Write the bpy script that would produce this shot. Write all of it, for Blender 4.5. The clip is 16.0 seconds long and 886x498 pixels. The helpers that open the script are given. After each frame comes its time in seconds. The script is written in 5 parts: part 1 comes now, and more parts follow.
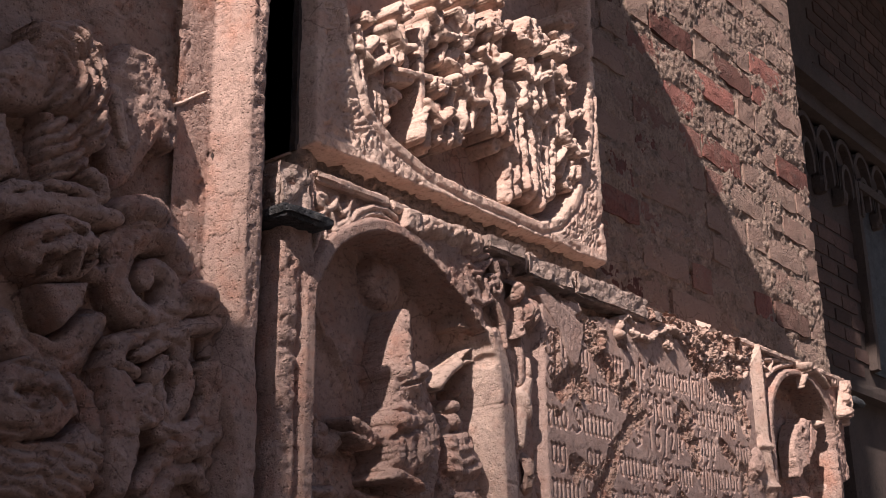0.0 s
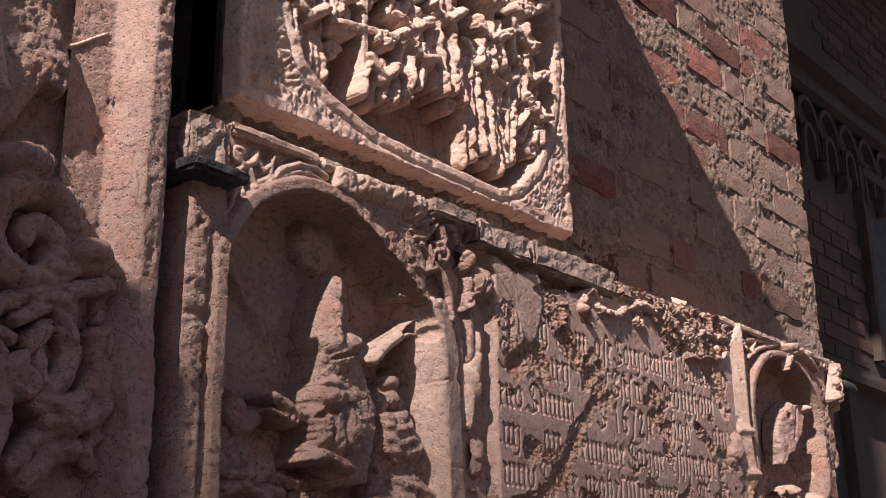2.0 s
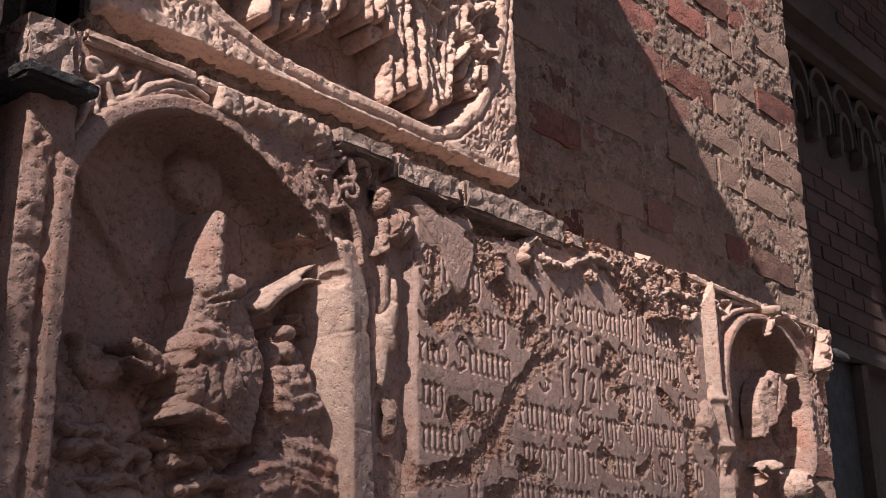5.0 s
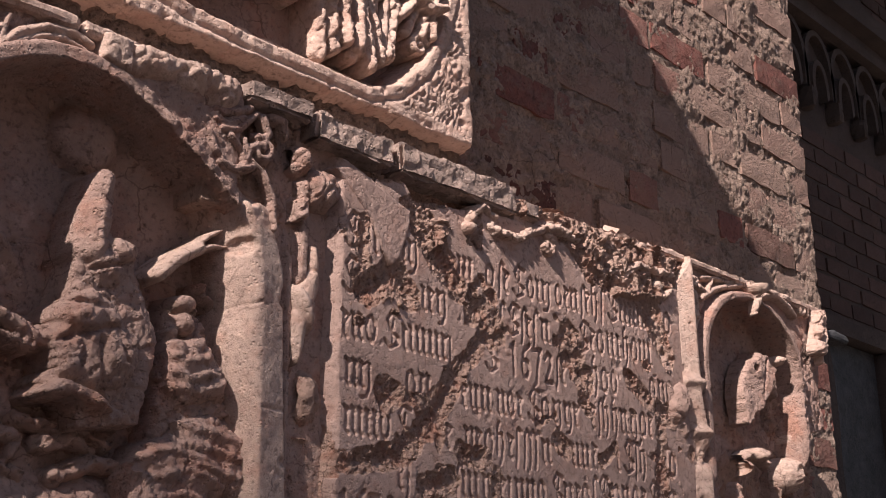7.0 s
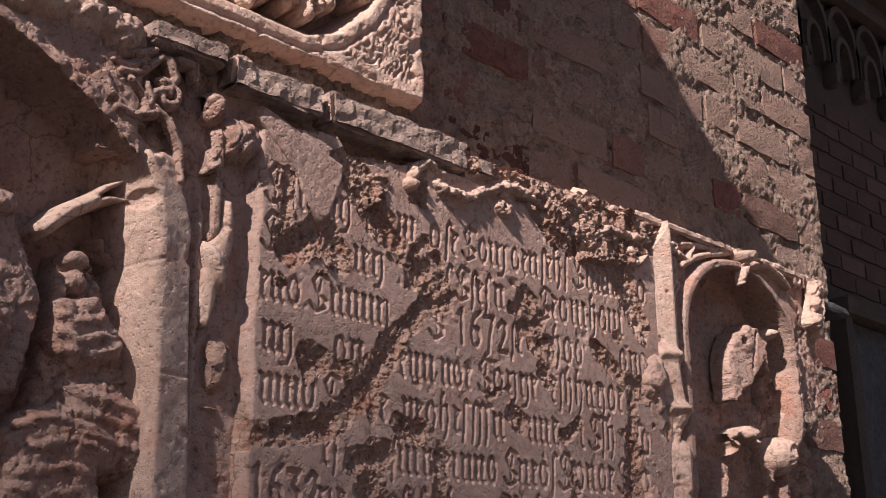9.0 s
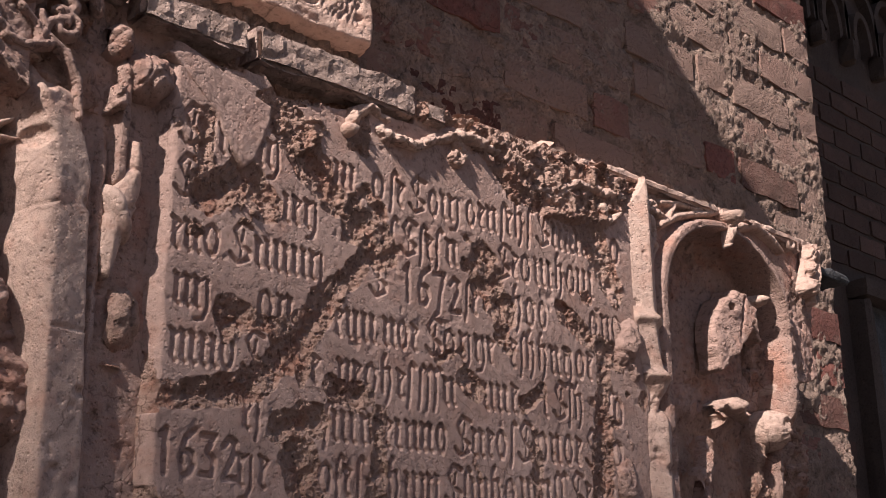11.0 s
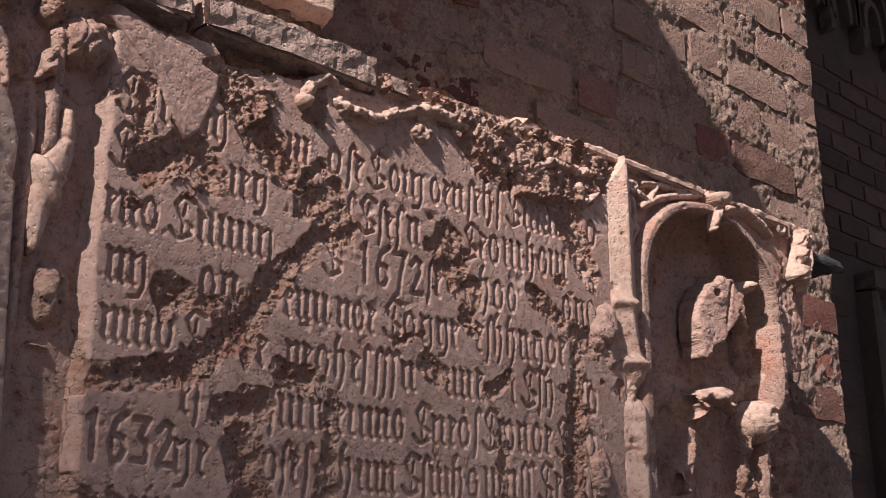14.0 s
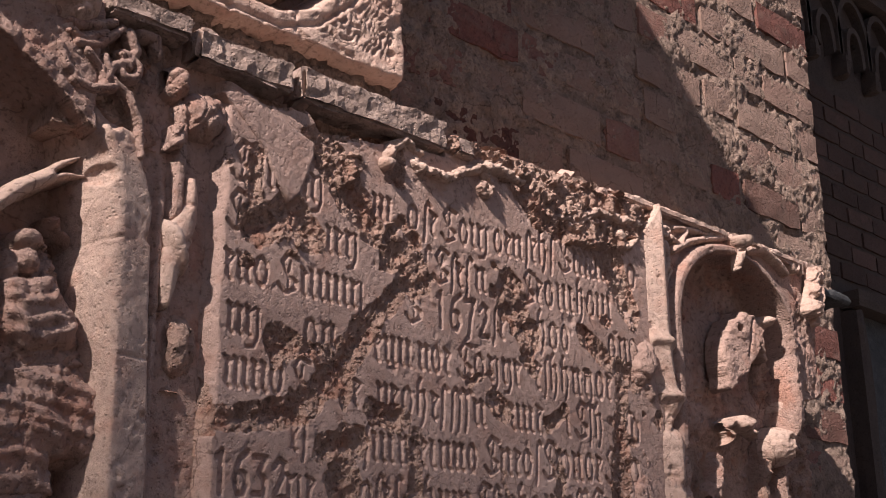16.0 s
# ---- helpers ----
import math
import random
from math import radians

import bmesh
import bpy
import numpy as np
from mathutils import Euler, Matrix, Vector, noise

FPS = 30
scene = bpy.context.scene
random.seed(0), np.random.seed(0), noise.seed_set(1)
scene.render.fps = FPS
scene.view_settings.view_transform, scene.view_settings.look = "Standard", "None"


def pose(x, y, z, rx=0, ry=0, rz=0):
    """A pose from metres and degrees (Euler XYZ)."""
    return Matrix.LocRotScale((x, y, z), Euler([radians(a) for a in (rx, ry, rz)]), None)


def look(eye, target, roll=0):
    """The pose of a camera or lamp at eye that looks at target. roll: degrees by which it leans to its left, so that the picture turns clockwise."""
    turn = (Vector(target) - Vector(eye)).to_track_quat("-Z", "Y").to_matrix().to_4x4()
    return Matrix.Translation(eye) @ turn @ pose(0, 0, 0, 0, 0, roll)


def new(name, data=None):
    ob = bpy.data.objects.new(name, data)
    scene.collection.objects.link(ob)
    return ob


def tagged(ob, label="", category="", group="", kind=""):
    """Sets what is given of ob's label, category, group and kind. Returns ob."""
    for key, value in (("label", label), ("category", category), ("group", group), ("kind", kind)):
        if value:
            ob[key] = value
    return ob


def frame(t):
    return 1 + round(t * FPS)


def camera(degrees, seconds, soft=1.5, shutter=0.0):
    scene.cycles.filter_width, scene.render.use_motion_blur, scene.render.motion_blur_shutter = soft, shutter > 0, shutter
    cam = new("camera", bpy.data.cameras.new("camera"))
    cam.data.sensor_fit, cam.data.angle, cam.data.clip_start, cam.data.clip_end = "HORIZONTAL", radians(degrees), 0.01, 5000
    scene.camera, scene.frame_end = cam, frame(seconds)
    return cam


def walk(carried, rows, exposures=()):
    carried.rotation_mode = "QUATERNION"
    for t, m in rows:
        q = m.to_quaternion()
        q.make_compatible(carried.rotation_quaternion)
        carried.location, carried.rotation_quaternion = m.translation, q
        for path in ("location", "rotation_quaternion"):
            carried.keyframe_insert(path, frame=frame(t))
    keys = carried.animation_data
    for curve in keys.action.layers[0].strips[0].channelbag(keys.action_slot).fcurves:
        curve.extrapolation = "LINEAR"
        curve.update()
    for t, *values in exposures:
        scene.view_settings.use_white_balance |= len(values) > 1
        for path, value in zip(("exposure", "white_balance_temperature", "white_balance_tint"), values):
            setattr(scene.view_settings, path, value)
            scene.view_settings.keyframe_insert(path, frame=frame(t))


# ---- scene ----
cam = camera(40.0, 16.0, soft=0.4)
PATH = [
    (0, (-2.339, -1.335, 1.594), (-0.874, -0.13, 2.229), -0.8),
    (0.5, (-2.286, -1.329, 1.594), (-0.824, -0.121, 2.228), -0.8),
    (1, (-2.227, -1.323, 1.596), (-0.767, -0.111, 2.228), -0.8),
    (1.5, (-2.175, -1.316, 1.597), (-0.717, -0.102, 2.228), -0.8),
    (2, (-2.117, -1.311, 1.595), (-0.663, -0.09, 2.225), -0.7),
    (2.5, (-2.066, -1.302, 1.592), (-0.615, -0.078, 2.22), -0.7),
    (3, (-2.012, -1.295, 1.588), (-0.565, -0.065, 2.215), -0.6),
    (3.5, (-1.964, -1.293, 1.587), (-0.52, -0.056, 2.21), -0.5),
    (4, (-1.908, -1.291, 1.583), (-0.47, -0.048, 2.206), -0.5),
    (4.5, (-1.855, -1.286, 1.578), (-0.423, -0.037, 2.202), -0.6),
    (7, (-1.558, -1.293, 1.584), (-0.174, 0.01, 2.204), -0.4),
    (7.5, (-1.501, -1.297, 1.583), (-0.128, 0.019, 2.202), -0.5),
    (8, (-1.441, -1.3, 1.579), (-0.081, 0.029, 2.198), -0.4),
    (8.5, (-1.39, -1.298, 1.576), (-0.04, 0.042, 2.194), -0.4),
    (9, (-1.335, -1.294, 1.573), (0.005, 0.058, 2.188), -0.3),
    (11.3, (-1.092, -1.259, 1.552), (0.207, 0.133, 2.163), -0.2),
    (11.5, (-1.064, -1.257, 1.557), (0.232, 0.142, 2.16), 0.1),
    (12, (-1.003, -1.249, 1.561), (0.287, 0.157, 2.16), 0.2),
    (12.5, (-0.936, -1.244, 1.56), (0.342, 0.171, 2.162), 0.1),
    (13, (-0.888, -1.241, 1.563), (0.386, 0.18, 2.162), 0.1),
    (13.5, (-0.948, -1.246, 1.56), (0.332, 0.168, 2.162), 0.1),
    (14, (-1.015, -1.253, 1.558), (0.274, 0.153, 2.16), 0.1),
    (14.5, (-1.076, -1.262, 1.555), (0.22, 0.137, 2.16), 0.0),
    (15, (-1.137, -1.269, 1.558), (0.167, 0.12, 2.167), -0.1),
    (15.5, (-1.191, -1.277, 1.563), (0.121, 0.104, 2.173), -0.1),
    (16, (-1.247, -1.287, 1.564), (0.074, 0.083, 2.179), -0.3),
]
walk(cam, [(t, look(eye, target, roll)) for t, eye, target, roll in PATH], exposures=[(0, 0.91, 6700, 15), (16, 0.91, 6700, 15)])

# ---------------------------------------------------------------- light
world = bpy.data.worlds.new("sky")
scene.world = world
world.use_nodes = True
wn = world.node_tree.nodes
sky = wn.new("ShaderNodeTexSky")
sky.sky_type, sky.sun_disc = "NISHITA", False
SUN_WAY = Vector((3.0, 1.0, -2.68)).normalized()
sky.sun_elevation = math.asin(-SUN_WAY.z)
sky.sun_rotation = math.atan2(-SUN_WAY.x, -SUN_WAY.y)
wn["Background"].inputs["Strength"].default_value = 0.051
world.node_tree.links.new(sky.outputs[0], wn["Background"].inputs[0])
sun = new("sun", bpy.data.lights.new("sun", "SUN"))
sun.data.energy, sun.data.angle, sun.data.color = 5.0, radians(0.9), (1.0, 0.92, 0.85)
sun.matrix_world = look((-6, -3, 8), Vector((-6, -3, 8)) + SUN_WAY)


# ---------------------------------------------------------------- materials
def nodes_of(name):
    m = bpy.data.materials.new(name)
    m.use_nodes = True
    return m, m.node_tree.nodes, m.node_tree.links


def ramp(n, stops):
    r = n.new("ShaderNodeValToRGB")
    while len(r.color_ramp.elements) < len(stops):
        r.color_ramp.elements.new(0.5)
    for e, (p, c) in zip(r.color_ramp.elements, stops):
        e.position, e.color = p, (*c, 1)
    return r


def noise_tex(n, l, at, scale, detail=6.0, rough=0.6):
    t = n.new("ShaderNodeTexNoise")
    t.inputs["Scale"].default_value, t.inputs["Detail"].default_value, t.inputs["Roughness"].default_value = scale, detail, rough
    l.new(at, t.inputs["Vector"])
    return t


def mixed(n, l, fac, a, b, mode="MIX"):
    m = n.new("ShaderNodeMix")
    m.data_type, m.blend_type = "RGBA", mode
    for value, socket in ((fac, m.inputs[0]), (a, m.inputs[6]), (b, m.inputs[7])):
        if isinstance(value, (int, float)):
            socket.default_value = value
        elif isinstance(value, tuple):
            socket.default_value = (*value, 1)
        else:
            l.new(value, socket)
    return m.outputs[2]


def stone(name, base, dark, stain, red=0.4, rough=0.9, bump=0.75, big=5.0, by_object=0.0, other=None):
    """Weathered stone: a base tone with broad clouds, reddish lime stains, dark soot specks and pits, and a grainy relief."""
    m, n, l = nodes_of(name)
    at = n.new("ShaderNodeTexCoord").outputs["Object"]
    if by_object:
        info = n.new("ShaderNodeObjectInfo")
        add = n.new("ShaderNodeVectorMath")
        add.operation = "MULTIPLY_ADD"
        l.new(info.outputs["Random"], add.inputs[0])
        add.inputs[1].default_value = (37, 19, 53)
        l.new(at, add.inputs[2])
        at = add.outputs[0]
    cloud = noise_tex(n, l, at, big)
    c1 = ramp(n, [(0.3, dark), (0.7, base)])
    l.new(cloud.outputs[0], c1.inputs[0])
    blot = noise_tex(n, l, at, big * 2.7, 8, 0.65)
    f1 = ramp(n, [(0.5, (0, 0, 0)), (0.68, (red * 1.6, red * 1.6, red * 1.6))])
    l.new(blot.outputs[0], f1.inputs[0])
    col = mixed(n, l, f1.outputs[0], c1.outputs[0], stain)
    lime = ramp(n, [(0.56, (0, 0, 0)), (0.70, (0.45, 0.45, 0.45))])
    l.new(noise_tex(n, l, at, big * 4.5, 9, 0.7).outputs[0], lime.inputs[0])
    col = mixed(n, l, lime.outputs[0], col, tuple(min(0.8, 1.35 * c) for c in base))
    fine = noise_tex(n, l, at, 95, 8, 0.7)
    f2 = ramp(n, [(0.34, (0.42, 0.39, 0.38)), (0.46, (1, 1, 1)), (0.68, (1.22, 1.19, 1.16))])
    l.new(fine.outputs[0], f2.inputs[0])
    col = mixed(n, l, 0.7, col, f2.outputs[0], "MULTIPLY")
    if by_object:
        f3 = ramp(n, [(0.0, (1 - by_object,) * 3), (1.0, (1 + by_object * 0.6,) * 3)])
        l.new(info.outputs["Random"], f3.inputs[0])
        col = mixed(n, l, 1.0, col, f3.outputs[0], "MULTIPLY")
        if other:
            shift = n.new("ShaderNodeMath")
            shift.operation, shift.inputs[1].default_value = "MULTIPLY", 7.31
            l.new(info.outputs["Random"], shift.inputs[0])
            part_of = n.new("ShaderNodeMath")
            part_of.operation = "FRACT"
            l.new(shift.outputs[0], part_of.inputs[0])
            f4 = ramp(n, [(0.14, (0, 0, 0)), (0.24, (0.8, 0.8, 0.8)), (0.9, (1, 1, 1))])
            l.new(part_of.outputs[0], f4.inputs[0])
            col = mixed(n, l, f4.outputs[0], col, other)
            wash = ramp(n, [(0.42, (0, 0, 0)), (0.56, (0.8, 0.8, 0.8))])
            l.new(noise_tex(n, l, at, 13, 8, 0.68).outputs[0], wash.inputs[0])
            less = n.new("ShaderNodeMath")
            less.operation = "MULTIPLY"
            l.new(wash.outputs[0], less.inputs[0])
            l.new(f4.outputs[0], less.inputs[1])
            col = mixed(n, l, less.outputs[0], col, tuple(1.12 * c for c in other))
    b = n["Principled BSDF"]
    l.new(col, b.inputs["Base Color"])
    b.inputs["Roughness"].default_value = rough
    b.inputs["Specular IOR Level"].default_value = 0.25
    pits = n.new("ShaderNodeTexVoronoi")
    pits.inputs["Scale"].default_value = 130
    l.new(at, pits.inputs["Vector"])
    fp = ramp(n, [(0.05, (0, 0, 0)), (0.3, (1, 1, 1))])
    l.new(pits.outputs["Distance"], fp.inputs[0])
    spots = n.new("ShaderNodeTexVoronoi")
    spots.inputs["Scale"].default_value = 62
    l.new(at, spots.inputs["Vector"])
    fs = ramp(n, [(0.10, (0.35, 0.32, 0.31)), (0.22, (1, 1, 1))])
    l.new(spots.outputs["Distance"], fs.inputs[0])
    rare = ramp(n, [(0.52, (0, 0, 0)), (0.62, (0.75, 0.75, 0.75))])
    l.new(noise_tex(n, l, at, 17, 5, 0.6).outputs[0], rare.inputs[0])
    col = mixed(n, l, rare.outputs[0], col, mixed(n, l, 1.0, col, fs.outputs[0], "MULTIPLY"))
    warp = mixed(n, l, 0.06, at, noise_tex(n, l, at, 14, 5, 0.6).outputs[1], "ADD")
    veins = n.new("ShaderNodeTexVoronoi")
    veins.feature, veins.inputs["Scale"].default_value = "DISTANCE_TO_EDGE", 11
    l.new(warp, veins.inputs["Vector"])
    fv = ramp(n, [(0.004, (0.45, 0.42, 0.41)), (0.018, (1, 1, 1))])
    l.new(veins.outputs["Distance"], fv.inputs[0])
    some = ramp(n, [(0.48, (0, 0, 0)), (0.60, (0.8, 0.8, 0.8))])
    l.new(noise_tex(n, l, at, 6, 4, 0.6).outputs[0], some.inputs[0])
    col = mixed(n, l, some.outputs[0], col, mixed(n, l, 1.0, col, fv.outputs[0], "MULTIPLY"))
    l.new(col, b.inputs["Base Color"])
    height = mixed(n, l, 0.35, fine.outputs[0], fp.outputs[0])
    height = mixed(n, l, 0.3, height, noise_tex(n, l, at, 28, 7, 0.65).outputs[0])
    bp = n.new("ShaderNodeBump")
    bp.inputs["Strength"].default_value, bp.inputs["Distance"].default_value = bump, 0.017
    l.new(height, bp.inputs["Height"])
    l.new(bp.outputs[0], b.inputs["Normal"])
    return m


SAND = stone("pink_sandstone", (0.46, 0.315, 0.268), (0.31, 0.205, 0.175), (0.40, 0.19, 0.135))
SAND_FACE = stone("dressed_sandstone", (0.49, 0.345, 0.298), (0.33, 0.222, 0.19), (0.36, 0.20, 0.155), 0.35, 0.85, 0.40, 7)
# near-black tone that paints the shade of the narrow gaps into the stone
GAP_SHADE = stone("gap_shade_stone", (0.09, 0.065, 0.058), (0.05, 0.038, 0.035), (0.03, 0.025, 0.022), 0.4)
SAND_ROUGH = stone("broken_sandstone", (0.50, 0.345, 0.285), (0.31, 0.19, 0.15), (0.36, 0.17, 0.12), 0.5, 0.95, 1.0, 8)
SAND_PALE = stone("pale_sandstone", (0.57, 0.42, 0.355), (0.40, 0.275, 0.23), (0.45, 0.24, 0.18), 0.28, 0.9, 0.5, 7)
SAND_GREY = stone("sooty_grey_stone", (0.49, 0.365, 0.315), (0.30, 0.215, 0.185), (0.14, 0.105, 0.092), 0.35, 0.95, 0.8, 9)
BRICK = stone("old_red_brick", (0.33, 0.135, 0.11), (0.20, 0.085, 0.072), (0.27, 0.19, 0.16), 0.35, 0.95, 1.3, 7, 0.62, (0.29, 0.195, 0.16))
MORTAR = stone("lime_mortar", (0.41, 0.295, 0.24), (0.20, 0.14, 0.115), (0.13, 0.095, 0.08), 0.5, 0.97, 1.4, 11)
# dark copies of brick and stone: the far wall's shade is in their colour
SHADED_BRICK = stone("shaded_far_brick", (0.10, 0.06, 0.052), (0.065, 0.04, 0.035), (0.07, 0.05, 0.045), 0.4, 0.95, 0.6, 3, 0.35)
SHADED_STONE = stone("shaded_far_stone", (0.085, 0.062, 0.055), (0.05, 0.037, 0.034), (0.05, 0.04, 0.035), 0.3, 0.95, 0.5, 3)
# slate of the clamps; also paints the unlit doorway and window recess dark
SLATE_AND_SHADE = stone("black_slate_and_shade", (0.07, 0.07, 0.075), (0.03, 0.03, 0.033), (0.10, 0.09, 0.085), 0.3, 0.7, 0.8, 14)
PAVING = stone("grey_paving", (0.24, 0.21, 0.19), (0.17, 0.145, 0.13), (0.15, 0.12, 0.11), 0.3, 0.9, 0.5, 2)


# ---------------------------------------------------------------- mesh helpers
def thing(name, label, category, group="", kind=""):
    return tagged(new(name), label, category, group, kind)


def link_mesh(name, me, material, parent=None, label=""):
    me.materials.append(material)
    ob = new(name, me)
    if parent:
        ob.parent = parent
    return tagged(ob, label)


def part(name, bm, material, parent=None, label=""):
    me = bpy.data.meshes.new(name)
    bm.to_mesh(me)
    bm.free()
    return link_mesh(name, me, material, parent, label)


LATTICE = [np.random.RandomState(k).rand(128, 128) for k in range(12)]


def value_noise(x, z, seed):
    t = LATTICE[seed % 12]
    i, k = np.floor(x).astype(int), np.floor(z).astype(int)
    u, v = x - i, z - k
    u, v = u * u * (3 - 2 * u), v * v * (3 - 2 * v)
    a, b = t[i % 128, k % 128], t[(i + 1) % 128, k % 128]
    c, d = t[i % 128, (k + 1) % 128], t[(i + 1) % 128, (k + 1) % 128]
    return (a * (1 - u) + b * u) * (1 - v) + (c * (1 - u) + d * u) * v


def fbm(x, z, size, octaves=4, seed=0):
    """Cloudy noise between about -0.5 and 0.5, with lumps of the given size in metres."""
    out, amp, total = 0.0, 1.0, 0.0
    for k in range(octaves):
        f = 2.0**k / size
        out = out + amp * (value_noise(x * f + 17.3 * k + 40, z * f + 9.1 * k + 40, seed + k) - 0.5)
        total += amp
        amp *= 0.55
    return out / total


def facets(x, z, size, seed=0):
    """Chipped stone: small planes, each with a tilt and a level of its own, meeting in sharp edges. About -0.8 to 0.8."""
    x, z = x + 0.7 * size * fbm(x, z, size, 3, seed + 1), z + 0.7 * size * fbm(x, z, size, 3, seed + 4)
    i, k = np.floor(x / size).astype(int), np.floor(z / size).astype(int)
    best, out = np.full(x.shape, 1e9), np.zeros(x.shape)
    tables = [LATTICE[(seed + m) % 12] for m in range(5)]
    for di in (-1, 0, 1):
        for dk in (-1, 0, 1):
            a, b, c, e, f = (t[(i + di) % 128, (k + dk) % 128] - 0.5 for t in tables)
            u, v = x / size - (i + di + 0.5 + 0.9 * a), z / size - (k + dk + 0.5 + 0.9 * b)
            d = u * u + v * v
            near = d < best
            best, out = np.where(near, d, best), np.where(near, 0.9 * c + 1.5 * (u * e + v * f), out)
    return out


def craggy(x, z, size, seed=0):
    """Broken stone: sharp ridges and flat facets."""
    r = 1 - np.abs(fbm(x, z, size, 4, seed)) * 4
    return 0.4 * np.clip(r, -1, 1) + 0.5 * fbm(x, z, size * 0.4, 3, seed + 3) + 0.55 * facets(x, z, size * 0.55, seed + 2) + 0.25 * facets(x, z, size * 0.2, seed + 5)


def smooth(a, b, v):
    u = np.clip((v - a) / (b - a), 0, 1)
    return u * u * (3 - 2 * u)


def segment(x, z, p, q):
    """Distance to a line from p to q and how far along it."""
    px, pz, dx, dz = p[0], p[1], q[0] - p[0], q[1] - p[1]
    u = np.clip(((x - px) * dx + (z - pz) * dz) / (dx * dx + dz * dz + 1e-12), 0, 1)
    return np.hypot(x - px - u * dx, z - pz - u * dz), u


def tube(x, z, points, r0, r1=None, high=1.0):
    """Height of a round moulding along a line, its radius going from r0 to r1. Below its sides it is deep negative."""
    r1 = r0 if r1 is None else r1
    best = np.full_like(x, -1.0)
    count = len(points) - 1
    for k in range(count):
        d, u = segment(x, z, points[k], points[k + 1])
        r = r0 + (r1 - r0) * (k + u) / count
        best = np.maximum(best, np.where(d < r, high * r * (0.6 * np.sqrt(np.clip(1 - (d / r) ** 2, 0, None)) + 0.4 * (1 - d / r)), -1.0))
    return best


def dome(x, z, cx, cz, rx, rz, high, lean=0.0):
    c, s = math.cos(radians(lean)), math.sin(radians(lean))
    u, v = ((x - cx) * c + (z - cz) * s) / rx, (-(x - cx) * s + (z - cz) * c) / rz
    q = 1 - u * u - v * v
    return np.where(q > 0, high * np.clip(q, 0, None) ** 0.46, -1.0)


def plate(x, z, corners, high, edge=0.008, ragged=0.0, seed=0):
    """A flat-topped piece inside a convex outline, with rounded shoulders."""
    d = np.full_like(x, 9.0)
    if sum(a[0] * b[1] - b[0] * a[1] for a, b in zip(corners, corners[1:] + corners[:1])) < 0:
        corners = corners[::-1]
    for k in range(len(corners)):
        (ax, az), (bx, bz) = corners[k], corners[(k + 1) % len(corners)]
        w = math.hypot(bx - ax, bz - az)
        d = np.minimum(d, ((bx - ax) * (z - az) - (bz - az) * (x - ax)) / w)
    if ragged:
        d = d + ragged * 2 * fbm(x, z, 0.03, 4, seed)
    u = np.clip(d / edge, 0, 1)
    return np.where(d > 0, high * (0.35 + 0.65 * np.sqrt(u * (2 - u))), -1.0)


def spiral(cx, cz, r, turns, start, hand=1, n=26, squeeze=1.0):
    out = []
    for k in range(n):
        u = k / (n - 1)
        a = start + hand * u * turns * 2 * math.pi
        q = r * (1 - 0.82 * u)
        out.append((cx + q * math.cos(a), cz + q * math.sin(a) * squeeze))
    return out


def relief(name, x0, x1, z0, z1, step, shape, y, material, parent=None, label="", back=None, cut=None, second=None, where=None, pits=1.0):
    """A carved face in the plane y: shape(x, z) gives how far it stands out; where that is under cut nothing is built.
    second: another material, used where where(x, z) is positive."""
    nx, nz = max(2, int(round((x1 - x0) / step)) + 1), max(2, int(round((z1 - z0) / step)) + 1)
    x, z = np.meshgrid(np.linspace(x0, x1, nx), np.linspace(z0, z1, nz))
    h = shape(x, z)
    h = h - pits * 0.045 * np.clip(fbm(x + 5 * y, z, 0.032, 4, 7) - 0.15, 0, 1) - pits * 0.008 * np.clip(fbm(x, z, 0.011, 3, 2) - 0.15, 0, 1)
    if cut is None:
        cut = -9.0
    keep = (h[:-1, :-1] > cut) | (h[1:, :-1] > cut) | (h[:-1, 1:] > cut) | (h[1:, 1:] > cut)
    h = np.maximum(h, cut - 0.004)
    n = np.arange(nx * nz).reshape(nz, nx)
    quads = np.stack([n[:-1, :-1], n[:-1, 1:], n[1:, 1:], n[1:, :-1]], -1)[keep]
    co = np.stack([x, y - h, z], -1).reshape(-1, 3)
    if back is not None:
        rim = np.concatenate([n[0, :], n[1:, -1], n[-1, -2::-1], n[-2:0:-1, 0]])
        behind = co[rim].copy()
        behind[:, 1] = back
        m = len(rim)
        b = len(co) + np.arange(m)
        side = np.stack([rim, b, np.roll(b, -1), np.roll(rim, -1)], -1)
        co, quads = np.concatenate([co, behind]), np.concatenate([quads, side])
    used = np.unique(quads)
    slot = np.zeros(len(co), int)
    slot[used] = np.arange(len(used))
    co, quads = co[used], slot[quads]
    me = bpy.data.meshes.new(name)
    me.vertices.add(len(co))
    me.vertices.foreach_set("co", co.astype(np.float32).ravel())
    me.loops.add(quads.size)
    me.loops.foreach_set("vertex_index", quads.astype(np.int32).ravel())
    me.polygons.add(len(quads))
    me.polygons.foreach_set("loop_start", np.arange(0, quads.size, 4, dtype=np.int32))
    me.polygons.foreach_set("loop_total", np.full(len(quads), 4, dtype=np.int32))
    me.update(calc_edges=True)
    me.polygons.foreach_set("use_smooth", np.ones(len(quads), bool))
    ob = link_mesh(name, me, material, parent, label)
    if second:
        me.materials.append(second)
        mid = co[quads].mean(1)
        me.polygons.foreach_set("material_index", (where(mid[:, 0], mid[:, 2]) > 0).astype(np.int32))
    return ob


